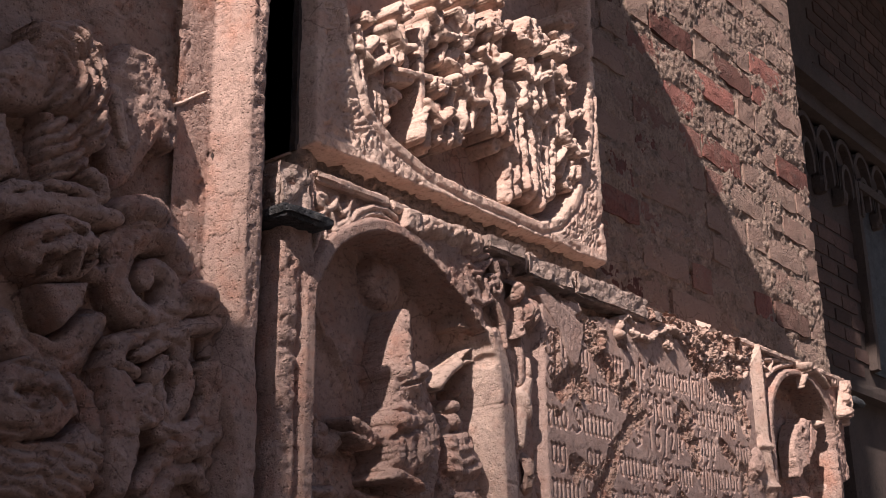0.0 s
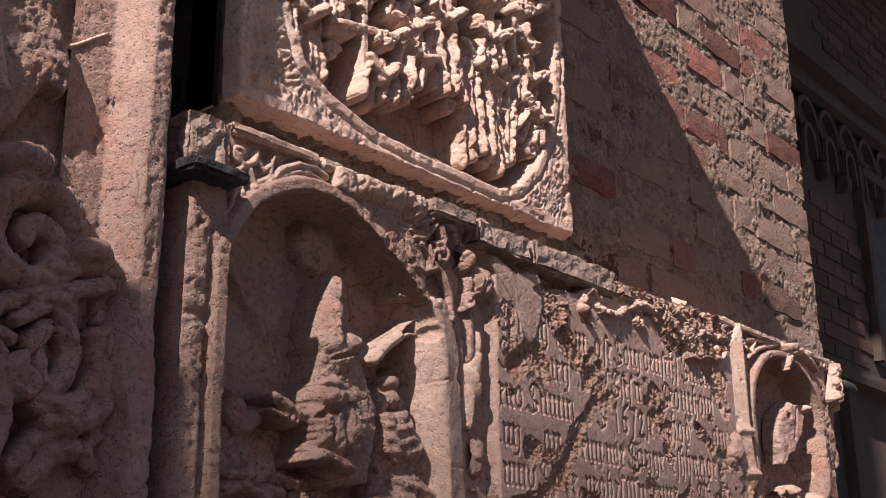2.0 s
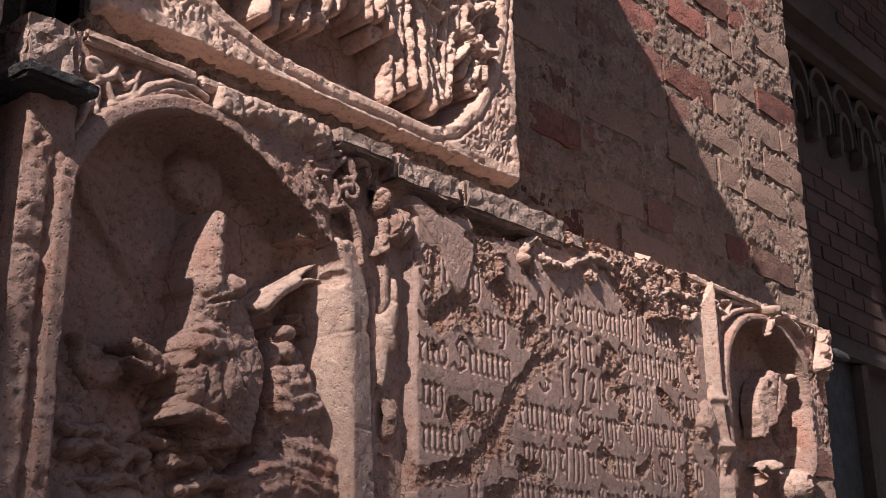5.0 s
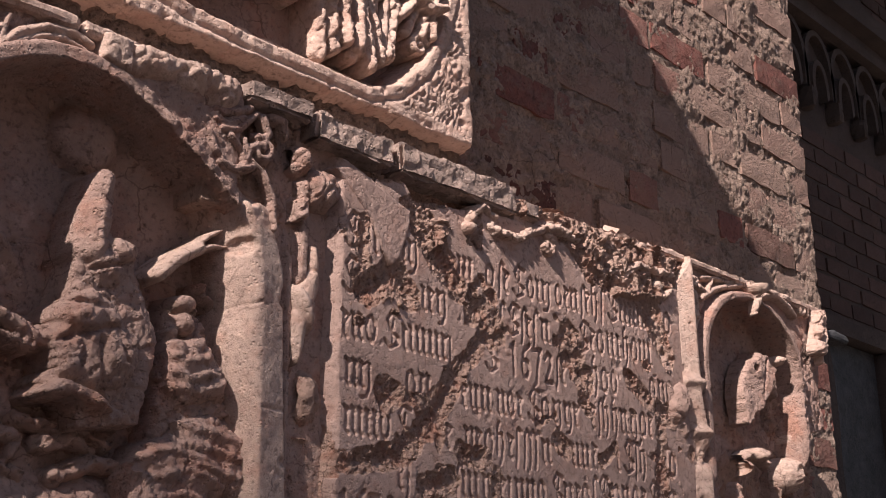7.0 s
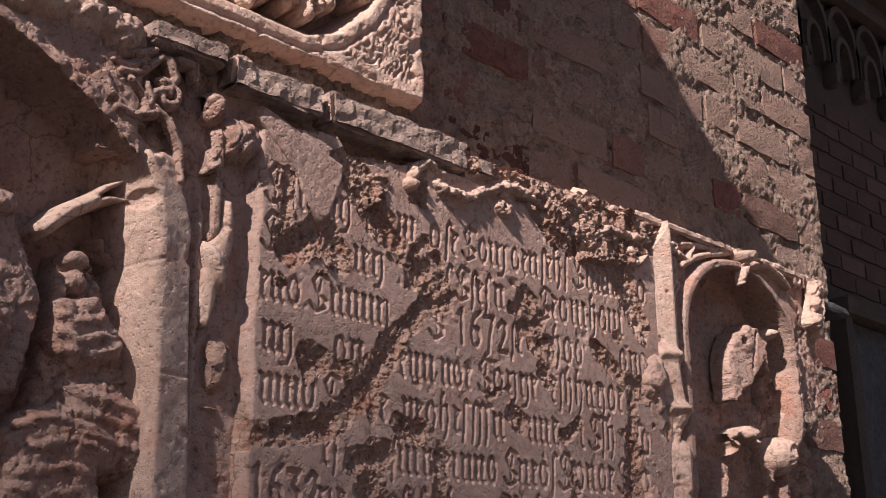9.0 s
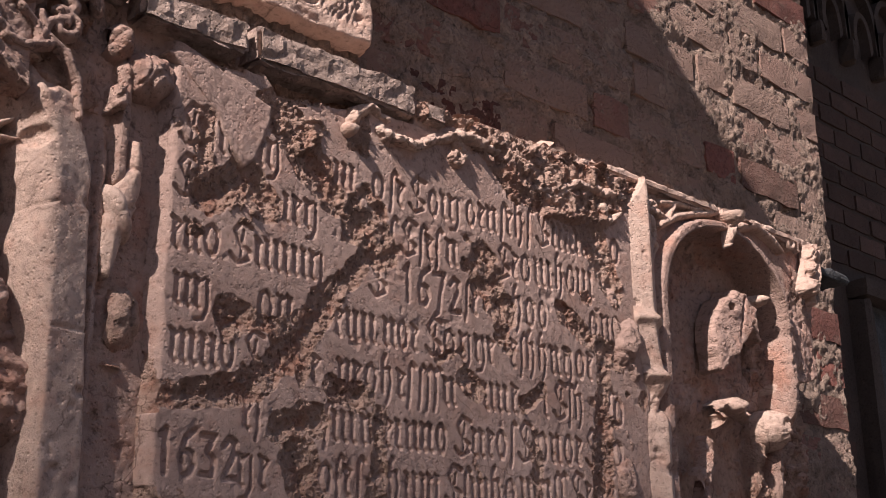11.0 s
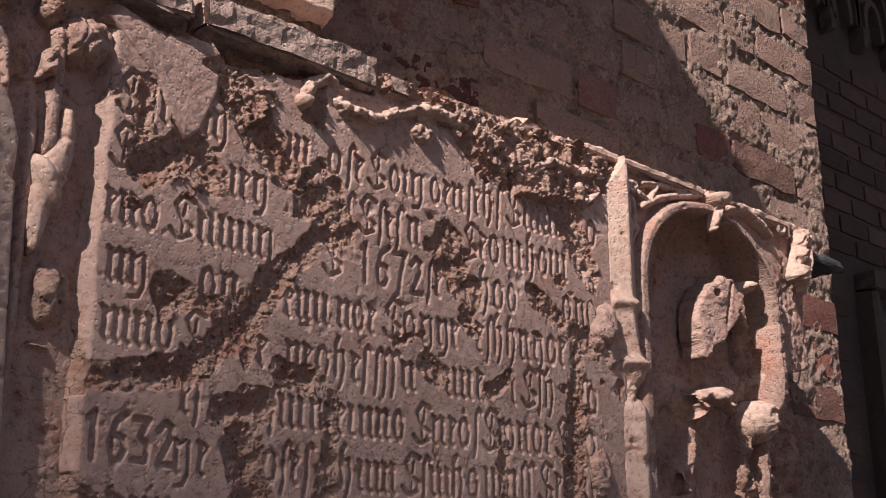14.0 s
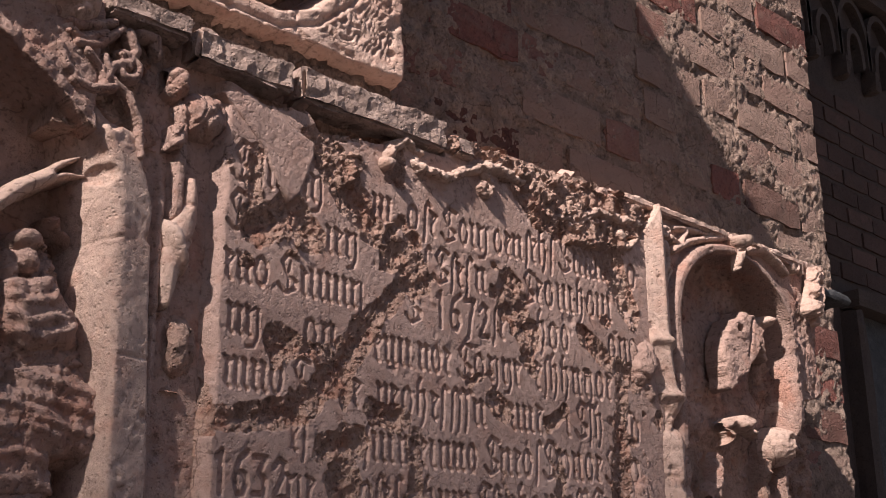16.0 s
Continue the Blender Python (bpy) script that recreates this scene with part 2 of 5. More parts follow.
def block(bm, x0, x1, y0, y1, z0, z1):
    v = [bm.verts.new(p) for p in ((x0, y0, z0), (x1, y0, z0), (x1, y1, z0), (x0, y1, z0), (x0, y0, z1), (x1, y0, z1), (x1, y1, z1), (x0, y1, z1))]
    for f in ((0, 1, 5, 4), (1, 2, 6, 5), (2, 3, 7, 6), (3, 0, 4, 7), (4, 5, 6, 7), (3, 2, 1, 0)):
        bm.faces.new([v[k] for k in f])
    return v


def rough_block(name, x0, x1, y0, y1, z0, z1, material, parent=None, label="", step=0.02, wear=0.006, seed=0, round_off=0.5):
    """A worn block: its faces are divided, and points are pushed in by noise, most of all at the edges."""
    bm = bmesh.new()
    lo, hi = (x0, y0, z0), (x1, y1, z1)
    nums = [max(2, min(60, int((b - a) / step) + 1)) for a, b in zip(lo, hi)]
    made = {}

    def vert(i):
        if i not in made:
            p = [lo[k] + (hi[k] - lo[k]) * i[k] / nums[k] for k in range(3)]
            made[i] = bm.verts.new(p)
        return made[i]

    for axis in range(3):
        a, b = [k for k in range(3) if k != axis]
        for end in (0, nums[axis]):
            for s in range(nums[a]):
                for t in range(nums[b]):
                    quad = []
                    for ds, dt in ((0, 0), (1, 0), (1, 1), (0, 1)):
                        i = [0, 0, 0]
                        i[axis], i[a], i[b] = end, s + ds, t + dt
                        quad.append(vert(tuple(i)))
                    flip = (end == 0) != (axis == 1)
                    bm.faces.new(quad[::-1] if flip else quad)
    mid = Vector([(a + b) / 2 for a, b in zip(lo, hi)])
    for i, v in made.items():
        ends = sum(i[k] in (0, nums[k]) for k in range(3))
        p = v.co.copy()
        w = noise.fractal(p * 14 + Vector((seed * 3.1, 0, 0)), 0.8, 2.0, 4) * 0.5
        w += noise.noise(p * 60 + Vector((seed * 7, 0, 0))) * 0.45 - abs(noise.noise(p * 33 + Vector((0, seed, 3)))) * 0.6 + 0.15
        push = wear * (w - 0.4 + (-1.2 * round_off * (ends - 1) * (0.6 + max(0, noise.noise(p * 9 + Vector((0, seed * 5, 0)))) * 3)))
        for k in range(3):
            if i[k] in (0, nums[k]):
                v.co[k] += push * (1 if i[k] else -1)
    return part(name, bm, material, parent, label)

# ---------------------------------------------------------------- setting
WALL_Y = 0.27
ARRIS = 1.735
bm = bmesh.new()
block(bm, -40, 40, -40, 40, -0.3, 0.0)
tagged(part("ground", bm, PAVING), "grey stone paving of the churchyard", "ground", kind="structure")


def wall_face(x, z):
    slurry = 0.002 + 0.024 * fbm(x, z * 1.6, 0.13, 4, 2) + 0.010 * np.clip(fbm(x, z * 1.4, 0.05, 3, 9), -0.1, 0.5)
    edge = 0.05 * np.clip(x - ARRIS + 0.03 + 0.03 * fbm(x * 0, z, 0.11, 4, 6), 0, 1)
    return slurry + 0.0060 * craggy(x, z, 0.035, 5) + 0.0065 * fbm(x, z, 0.014, 3, 3) - edge


bm = bmesh.new()
block(bm, -9, ARRIS - 0.02, WALL_Y + 0.03, 1.6, 0, 7.5)
wall_north = tagged(part("wall_north", bm, MORTAR), "old brick church wall with thick worn mortar joints", "wall", kind="structure")
relief("mortar_bed", -0.25, ARRIS - 0.012, 1.2, 4.6, 0.005, wall_face, WALL_Y + 0.0075, MORTAR, wall_north, "crumbling lime mortar", back=WALL_Y + 0.05)
# an unseen buttress beyond the heraldic slab, added to throw shade on it
bm = bmesh.new()
block(bm, -2.75, -2.12, -0.225, WALL_Y + 0.01, 2.9, 4.6)
block(bm, -2.75, -2.115, -0.34, WALL_Y + 0.01, 0, 2.905)
bmesh.ops.bevel(bm, geom=list(bm.edges), offset=0.02, segments=2, affect="EDGES")
tagged(part("buttress", bm, MORTAR), "unseen plain buttress added to shade the slab", "buttress", kind="structure")
# an unseen tall gable added to the south-west, its ridge shading the wall's foot
bm = bmesh.new()
for v in block(bm, -27, -15, -8.4, -7.2, 0, 21.32):
    if v.co.z > 1:
        v.co.z -= 0.10 * (v.co.x + 21.6)
tagged(part("shade_gable", bm, MORTAR), "unseen tall gable added to dim the foot of the wall", "wall", kind="structure")
# houses across the yard
bm = bmesh.new()
block(bm, -30, 40, -24, -22, 0, 9)
tagged(part("wall_south", bm, MORTAR), "plain house fronts across the yard", "wall", kind="structure")

# unseen eaves over the recess beyond the corner, added to block the skylight
bm = bmesh.new()
block(bm, 1.9, 14, -0.3, 2.4, 7.3, 7.5)
tagged(part("eaves", bm, SHADED_STONE), "unseen eaves added to keep skylight off the recessed wall", "eaves", kind="structure")

# ---------------------------------------------------------------- heraldic slab
slab = thing("heraldic_slab", "large weathered sandstone slab carved with coat of arms", "slab")
rough_block("slab_body", -2.08, -1.185, 0.075, WALL_Y + 0.02, 0.9, 3.7, SAND, slab, step=0.05)


def slab_field(x, z):
    h = 0.006 * fbm(x, z, 0.12, 4, 1) + 0.004 * craggy(x, z, 0.02, 2) + 0.012 * fbm(x, z, 0.05, 3, 7) * smooth(-1.3, -1.45, x)
    return h


relief("field", -2.06, -1.19, 1.5, 3.4, 0.006, slab_field, 0.068, SAND_ROUGH, slab, "stippled sunk ground of the slab", back=0.1)


def slab_strip(x, z):
    edge = -1.163 + 0.012 * fbm(x * 0, z, 0.12, 5, 4) + 0.006 * fbm(x * 0, z, 0.02, 3, 6)
    left = -1.222 + 0.006 * fbm(x * 0, z, 0.2, 3, 8) - 0.02 * smooth(2.04, 1.95, z) * smooth(1.88, 1.95, z)
    h = 0.062 * np.clip((x - left) / 0.026, 0, 1)
    bite = np.clip(fbm(x, z, 0.09, 4, 3) - 0.16, 0, 1) * smooth(-1.225, -1.17, x)
    h = h - 0.14 * bite + 0.003 * craggy(x, z, 0.035, 4) * smooth(-1.25, -1.21, x) + 0.0015 * craggy(x, z, 0.012, 1) * smooth(-1.24, -1.2, x) + 0.0015 * fbm(x, z, 0.015, 3, 1)
    h = h - 0.25 * np.clip(x - edge + 0.012, 0, 1) - 2.0 * np.clip(x - edge, 0, 1)
    return h


relief("frame_strip", -1.29, -1.135, 1.5, 3.4, 0.003, slab_strip, 0.05, SAND, slab, "raised pale border with chipped edge", cut=-0.06)
# slab side and wall behind it, coloured dark for the shade between them
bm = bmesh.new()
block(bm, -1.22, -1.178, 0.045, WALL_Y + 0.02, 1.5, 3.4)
part("slab_edge", bm, GAP_SHADE, slab, "slab side darkened for the shade in the gap")
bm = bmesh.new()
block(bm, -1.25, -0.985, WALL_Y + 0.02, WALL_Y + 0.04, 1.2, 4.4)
part("shaded_joint", bm, GAP_SHADE, wall_north, "wall strip painted dark for the shade deep in the gap")


def lump(x, z):
    return 0.005 * fbm(x, z, 0.03, 4, 3) + 0.0032 * facets(x, z, 0.020, 5) + 0.0016 * facets(x, z, 0.009, 2)


def carved(name, box, shape, y, material, parent, label="", step=0.0028, wear=1.0, crease=1.0, root=0.0):
    """A carved piece in high relief on the plane y, built only where it stands out, with chiselled creases. root: how far its sides run on behind y."""
    def cutting(x, z):
        h = shape(x, z) + wear * lump(x, z)
        lines = np.exp(-((fbm(x + 3 * y, z, 0.06, 2, 4) / 0.030) ** 2)) + 0.7 * np.exp(-((fbm(x, z * 0.6, 0.03, 2, 8) / 0.035) ** 2))
        return np.where(h > 0, np.maximum(h - 0.006 * wear * crease * lines, -0.001) + root * (0.3 + 0.7 * smooth(0, 0.022, h)), h)
    return relief(name, box[0], box[1], box[2], box[3], step, cutting, y + root, material, parent, label, cut=-0.006, pits=0.7 * wear)


def most(*layers):
    out = layers[0]
    for s in layers[1:]:
        out = np.maximum(out, s)
    return out


def grooves(x, z, lean, pitch, deep, seed=0, bend=0.03):
    c, s = math.cos(radians(lean)), math.sin(radians(lean))
    u = x * c + z * s + bend * fbm(x, z, 0.07, 3, seed)
    return -deep * (0.5 + 0.5 * np.cos(2 * math.pi * u / pitch)) ** 2


def inside(x, z, pts):
    """Signed distance to an outline, positive inside it."""
    d = np.full_like(x, 9.0)
    odd = np.zeros(x.shape, bool)
    for k in range(len(pts)):
        p, q = pts[k], pts[(k + 1) % len(pts)]
        d = np.minimum(d, segment(x, z, p, q)[0])
        if p[1] != q[1]:
            odd ^= ((p[1] > z) != (q[1] > z)) & (x < (q[0] - p[0]) * (z - p[1]) / (q[1] - p[1]) + p[0])
    return np.where(odd, d, -d)


def cutout(x, z, pts, high, edge=0.006, ragged=0.0):
    """A flat piece with any outline and slightly rounded shoulders."""
    d = inside(x, z, pts)
    if ragged:
        d = d + ragged * fbm(x, z, 0.02, 4, 3)
    u = np.clip(d / edge, 0, 1)
    return np.where(d > 0, high * (0.5 + 0.5 * np.sqrt(u * (2 - u))), -1.0)


def carve(x, z, h, lines, deep, wide):
    """Cuts chiselled lines into a raised piece."""
    for p, q in lines:
        d = segment(x, z, p, q)[0]
        h = np.where(h > 0, h - deep * np.exp(-(d / wide) ** 2), h)
    return h


def helmet(x, z):
    h = cutout(x, z, [(-1.552, 2.090), (-1.549, 2.120), (-1.529, 2.139), (-1.497, 2.155), (-1.457, 2.155), (-1.434, 2.131), (-1.434, 2.099), (-1.457, 2.074), (-1.500, 2.061), (-1.532, 2.068)], 0.062, 0.045)
    h = np.where(h > 0, h + 0.012 * np.clip(dome(x, z, -1.489, 2.117, 0.06, 0.04, 1.0), 0, 1), h)
    slots = np.full_like(x, -1.0)
    for cx, cz, rx, rz in ((-1.514, 2.079, 0.010, 0.014), (-1.490, 2.085, 0.012, 0.016), (-1.461, 2.098, 0.010, 0.014), (-1.443, 2.111, 0.007, 0.010), (-1.477, 2.131, 0.012, 0.007), (-1.523, 2.109, 0.009, 0.006)):
        slots = np.maximum(slots, dome(x, z, cx, cz, rx, rz, 1.0))
    h = np.where((h > 0) & (slots > 0), h - 0.035, h)
    return carve(x, z, h, zip([(-1.546, 2.091), (-1.506, 2.117), (-1.540, 2.130)], [(-1.506, 2.117), (-1.436, 2.137), (-1.490, 2.135)]), 0.007, 0.005)


def crown(x, z):
    h = most(tube(x, z, [(-1.575, 2.143), (-1.543, 2.156), (-1.493, 2.166), (-1.412, 2.171)], 0.013), tube(x, z, [(-1.590, 2.146), (-1.565, 2.176), (-1.533, 2.180)], 0.009), tube(x, z, [(-1.513, 2.192), (-1.479, 2.197), (-1.443, 2.192)], 0.008), tube(x, z, [(-1.455, 2.223), (-1.441, 2.219), (-1.432, 2.197)], 0.010))
    h = most(h, cutout(x, z, [(-1.591, 2.151), (-1.533, 2.176), (-1.442, 2.188), (-1.423, 2.177), (-1.543, 2.156), (-1.589, 2.139)], 0.012, 0.02))
    return np.where(h > -0.5, h + 0.04, h)


def crest(x, z):
    h = most(cutout(x, z, [(-1.562, 2.416), (-1.493, 2.445), (-1.454, 2.417), (-1.434, 2.354), (-1.432, 2.273), (-1.453, 2.253), (-1.480, 2.303), (-1.516, 2.303), (-1.548, 2.362)], 0.070, 0.05), cutout(x, z, [(-1.612, 2.345), (-1.567, 2.388), (-1.522, 2.372), (-1.500, 2.321), (-1.528, 2.298), (-1.582, 2.287), (-1.605, 2.283)], 0.050, 0.05), cutout(x, z, [(-1.528, 2.298), (-1.480, 2.303), (-1.448, 2.254), (-1.451, 2.229), (-1.505, 2.200), (-1.523, 2.247)], 0.045, 0.04), cutout(x, z, [(-1.604, 2.271), (-1.580, 2.276), (-1.554, 2.221), (-1.547, 2.199), (-1.593, 2.174)], 0.036, 0.03))
    curl = 0.5 + 0.5 * np.cos(2 * math.pi * (np.hypot(x - (-1.556), z - (2.340)) + 0.018 * fbm(x, z, 0.05, 3, 2)) / 0.017)
    mane = smooth(*(-1.543, -1.527), x)
    return np.where(h > 0, h - 0.012 * mane * curl ** 2 - 0.008 * np.clip(craggy(x, z, 0.05, 3), 0, 1), h)


def wing(x, z):
    h = cutout(x, z, [(-1.437, 2.396), (-1.399, 2.457), (-1.347, 2.450), (-1.312, 2.398), (-1.293, 2.350), (-1.306, 2.309), (-1.337, 2.317), (-1.372, 2.244), (-1.403, 2.218), (-1.427, 2.278)], 0.026, 0.03)
    return np.where(h > 0, h + 0.014 * fbm(x, z, 0.07, 3, 2), h)


def gorget(x, z):
    h = cutout(x, z, [(-1.516, 2.056), (-1.445, 2.073), (-1.448, 2.038), (-1.480, 1.997), (-1.500, 2.023)], 0.050, 0.012)
    rim = most(tube(x, z, [(-1.539, 2.004), (-1.523, 1.979), (-1.490, 1.960), (-1.456, 1.960), (-1.426, 1.987), (-1.409, 2.030)], 0.026, 0.022, 1.0), cutout(x, z, [(-1.527, 2.006), (-1.493, 1.994), (-1.477, 1.994), (-1.446, 2.034), (-1.411, 2.038), (-1.421, 1.997), (-1.457, 1.966), (-1.491, 1.969)], 0.030, 0.015))
    h = most(h, rim)
    return carve(x, z, h, zip([(-1.526, 2.007), (-1.478, 1.995)], [(-1.478, 1.995), (-1.442, 2.039)]), 0.016, 0.006)


def beast(x, z):
    h = most(cutout(x, z, [(-1.563, 1.907), (-1.552, 1.944), (-1.522, 1.960), (-1.481, 1.952), (-1.453, 1.924), (-1.442, 1.896), (-1.472, 1.864), (-1.526, 1.853), (-1.557, 1.856)], 0.060, 0.04), cutout(x, z, [(-1.556, 1.850), (-1.464, 1.861), (-1.424, 1.891), (-1.386, 1.852), (-1.407, 1.791), (-1.548, 1.779)], 0.036, 0.03), tube(x, z, [(-1.447, 1.947), (-1.414, 1.922), (-1.397, 1.880), (-1.397, 1.822)], 0.020, 0.024, 1.1))
    eye = dome(x, z, -1.515, 1.903, 0.022, 0.015, 1.0)
    h = np.where((h > 0) & (eye > 0), h - 0.016, h)
    ball = dome(x, z, -1.513, 1.902, 0.011, 0.009, 0.058)
    h = most(carve(x, z, h, zip([(-1.558, 1.865), (-1.540, 1.910), (-1.494, 1.918), (-1.537, 1.947)], [(-1.524, 1.864), (-1.516, 1.918), (-1.468, 1.904), (-1.492, 1.943)]), 0.016, 0.005), ball)
    return np.where((h > 0) & (z < 1.855), h + grooves(x, z, 75, 0.017, 0.008, 2, 0.05), h)


def shield_edge(x, z):
    h = cutout(x, z, [(-1.402, 1.970), (-1.369, 1.968), (-1.346, 1.940), (-1.318, 1.937), (-1.317, 1.910), (-1.343, 1.901), (-1.338, 1.865), (-1.359, 1.795), (-1.385, 1.793)], 0.040, 0.012)
    roll = tube(x, z, spiral(-1.331, 1.918, 0.026, 1.3, 1.8), 0.011, 0.007, 1.3)
    return most(h, np.where(roll > 0, roll + 0.034, roll))


def scrollwork(seed, curves, leaves=()):
    def shape(x, z):
        h = np.full_like(x, -1.0)
        for points, r0, r1, up in curves:
            t = tube(x, z, points, r0, r1, 1.2)
            h = np.maximum(h, np.where(t > 0, t + up, t))
        for cx, cz, rx, rz, high, lean in leaves:
            h = np.maximum(h, dome(x, z, cx, cz, rx, rz, high, lean))
        return np.where(h > 0, h + 0.006 * fbm(x, z, 0.02, 3, seed), h)
    return shape


helmet_part = carved("helmet", (-1.66, -1.36, 1.98, 2.24), helmet, 0.05, SAND, slab, "barred tilting helmet", 0.0026, 1.4, 0.6, 0.02)
carved("crown", (-1.70, -1.36, 2.10, 2.32), crown, 0.05, SAND, helmet_part, "worn crest coronet", 0.0026, 1.2, 0.5, 0.02)
carved("crest", (-1.72, -1.34, 2.16, 2.62), crest, 0.05, SAND, slab, "curly maned crest figure worn smooth", 0.0026, 1.4, 0.6, 0.02)
carved("mantling", (-1.50, -1.22, 2.16, 2.56), wing, 0.05, SAND, slab, "flat mantling beside the crest", 0.0028, 1.0, 0.4, 0.02)
carved("staff", (-1.47, -1.33, 2.20, 2.50), lambda x, z: np.where((h := tube(x, z, [(-1.422, 2.362), (-1.413, 2.326), (-1.399, 2.288)], 0.011, 0.008)) > 0, h + 0.03, h), 0.05, SAND_PALE, slab, "", 0.0026, 0.6, 0.3, 0.02)
carved("splint", (-1.45, -1.22, 2.30, 2.46), lambda x, z: np.where((h := tube(x, z, [(-1.335, 2.369), (-1.280, 2.405), (-1.235, 2.440)], 0.004, 0.003)) > 0, h + 0.012, h), 0.06, SAND_PALE, slab, "", 0.0024, 0.3, 0.0, 0.01)
carved("gorget", (-1.64, -1.32, 1.88, 2.14), gorget, 0.05, SAND, slab, "pointed breast piece with curved collar", 0.0026, 1.2, 0.5, 0.02)
shield_part = carved("shield", (-1.50, -1.28, 1.64, 2.0), shield_edge, 0.05, SAND, slab, "scroll-edged shield border", 0.0026, 1.2, 0.5, 0.02)
carved("beast_head", (-1.68, -1.36, 1.64, 2.0), beast, 0.05, SAND, shield_part, "shield charge of a snouted beast head", 0.0026, 1.4, 0.7, 0.02)
carved("leaf_scroll", (-1.48, -1.2, 2.0, 2.28), scrollwork(1, [
    (spiral(-1.331, 2.097, 0.075, 1.25, 1.4, 1, 30), 0.024, 0.014, 0.020),
    ([(-1.415, 2.136), (-1.389, 2.155), (-1.363, 2.154), (-1.382, 2.132), (-1.405, 2.123)], 0.015, 0.012, 0.025),
    ([(-1.430, 2.097), (-1.393, 2.089), (-1.366, 2.055), (-1.318, 2.049)], 0.014, 0.012, 0.01),
    ([(-1.268, 2.135), (-1.290, 2.071), (-1.327, 2.045)], 0.016, 0.010, 0.012)],
    [(-1.360, 2.196, 0.048, 0.030, 0.065, 10), (-1.365, 2.177, 0.030, 0.018, 0.052, 0), (-1.280, 2.149, 0.026, 0.05, 0.03, 20)]), 0.05, SAND, slab, "curled acanthus scroll with a knob", 0.0026, 1.5, 0.7, 0.02)
carved("leaf_scroll", (-1.46, -1.18, 1.84, 2.12), scrollwork(2, [
    ([(-1.212, 2.083), (-1.250, 2.096), (-1.284, 2.068), (-1.326, 2.031), (-1.372, 2.006), (-1.392, 1.971)], 0.018, 0.012, 0.02),
    ([(-1.222, 2.060), (-1.268, 2.046), (-1.306, 2.018), (-1.347, 1.991)], 0.014, 0.010, 0.03),
    ([(-1.230, 2.109), (-1.217, 2.069), (-1.222, 2.017)], 0.016, 0.012, 0.01),
    ([(-1.283, 2.043), (-1.271, 2.017), (-1.274, 1.992), (-1.296, 2.020)], 0.012, 0.009, 0.026),
    ([(-1.385, 2.004), (-1.377, 1.974), (-1.350, 1.967)], 0.012, 0.010, 0.02)],
    [(-1.250, 2.096, 0.036, 0.030, 0.058, 0), (-1.317, 2.029, 0.03, 0.022, 0.04, 20)]), 0.05, SAND, slab, "twisting acanthus stems", 0.0026, 1.5, 0.7, 0.02)
carved("leaf_scroll", (-1.44, -1.17, 1.62, 2.0), scrollwork(3, [
    ([(-1.274, 1.992), (-1.262, 1.961), (-1.275, 1.927), (-1.296, 1.905), (-1.310, 1.938), (-1.322, 1.968), (-1.304, 1.991)], 0.017, 0.014, 0.02),
    ([(-1.229, 2.000), (-1.219, 1.952), (-1.217, 1.895), (-1.256, 1.871), (-1.291, 1.871)], 0.019, 0.014, 0.03),
    ([(-1.307, 1.892), (-1.278, 1.892), (-1.244, 1.908), (-1.238, 1.929)], 0.016, 0.010, 0.028),
    ([(-1.309, 1.799), (-1.283, 1.833), (-1.240, 1.845), (-1.223, 1.824)], 0.018, 0.012, 0.02), ([(-1.329, 1.814), (-1.304, 1.850), (-1.261, 1.862)], 0.014, 0.010, 0.02)],
    [(-1.263, 1.890, 0.034, 0.022, 0.05, 10), (-1.221, 1.871, 0.016, 0.03, 0.035, 0)]), 0.05, SAND, slab, "deeply undercut lower acanthus scroll", 0.0026, 1.5, 0.7, 0.02)

# ---------------------------------------------------------------- upper relief tablet
tablet = thing("relief_tablet", "sunlit sandstone tablet with crowded carved scene above the epitaph", "tablet")
T_LEFT, T_RIGHT, T_LOW = -0.972, -0.005, 2.445
rough_block("tablet_body", T_LEFT + 0.006, T_RIGHT - 0.006, 0.165, WALL_Y + 0.02, T_LOW + 0.005, 3.78, SAND, tablet, step=0.05)
# left side of the tablet, its shade put into a near-black colour
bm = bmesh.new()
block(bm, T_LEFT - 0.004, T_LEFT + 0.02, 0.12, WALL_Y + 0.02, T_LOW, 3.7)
part("tablet_side", bm, GAP_SHADE, tablet, "tablet side darkened for the shade beside the slab")
# unseen hood, its profile set to throw the diagonal shadow on the bricks
bm = bmesh.new()
profile = [(0.2, 3.2), (0.08, 3.2), (0.03, 3.26), (-0.06, 3.42), (-0.14, 3.60), (-0.2, 3.72), (-0.235, 3.74), (-0.235, 3.85), (0.28, 3.85)]
ends = [[bm.verts.new((x, y, z)) for y, z in profile] for x in (T_LEFT, T_RIGHT)]
for k in range(len(profile)):
    j = (k + 1) % len(profile)
    bm.faces.new((ends[0][k], ends[1][k], ends[1][j], ends[0][j]))
bm.faces.new(ends[0]), bm.faces.new(ends[1][::-1])
part("hood", bm, SAND_PALE, tablet, "unseen coved hood shaped to shade the brick wall")


BASIN = [(-0.873, 2.739), (-0.844, 2.656), (-0.810, 2.575), (-0.749, 2.537), (-0.650, 2.510), (-0.526, 2.499), (-0.382, 2.500), (-0.272, 2.499), (-0.212, 2.523), (-0.147, 2.582), (-0.097, 2.667), (-0.066, 2.793), (-0.052, 2.948), (-0.045, 3.2), (-0.045, 3.66), (-0.90, 3.66), (-0.90, 2.9)]


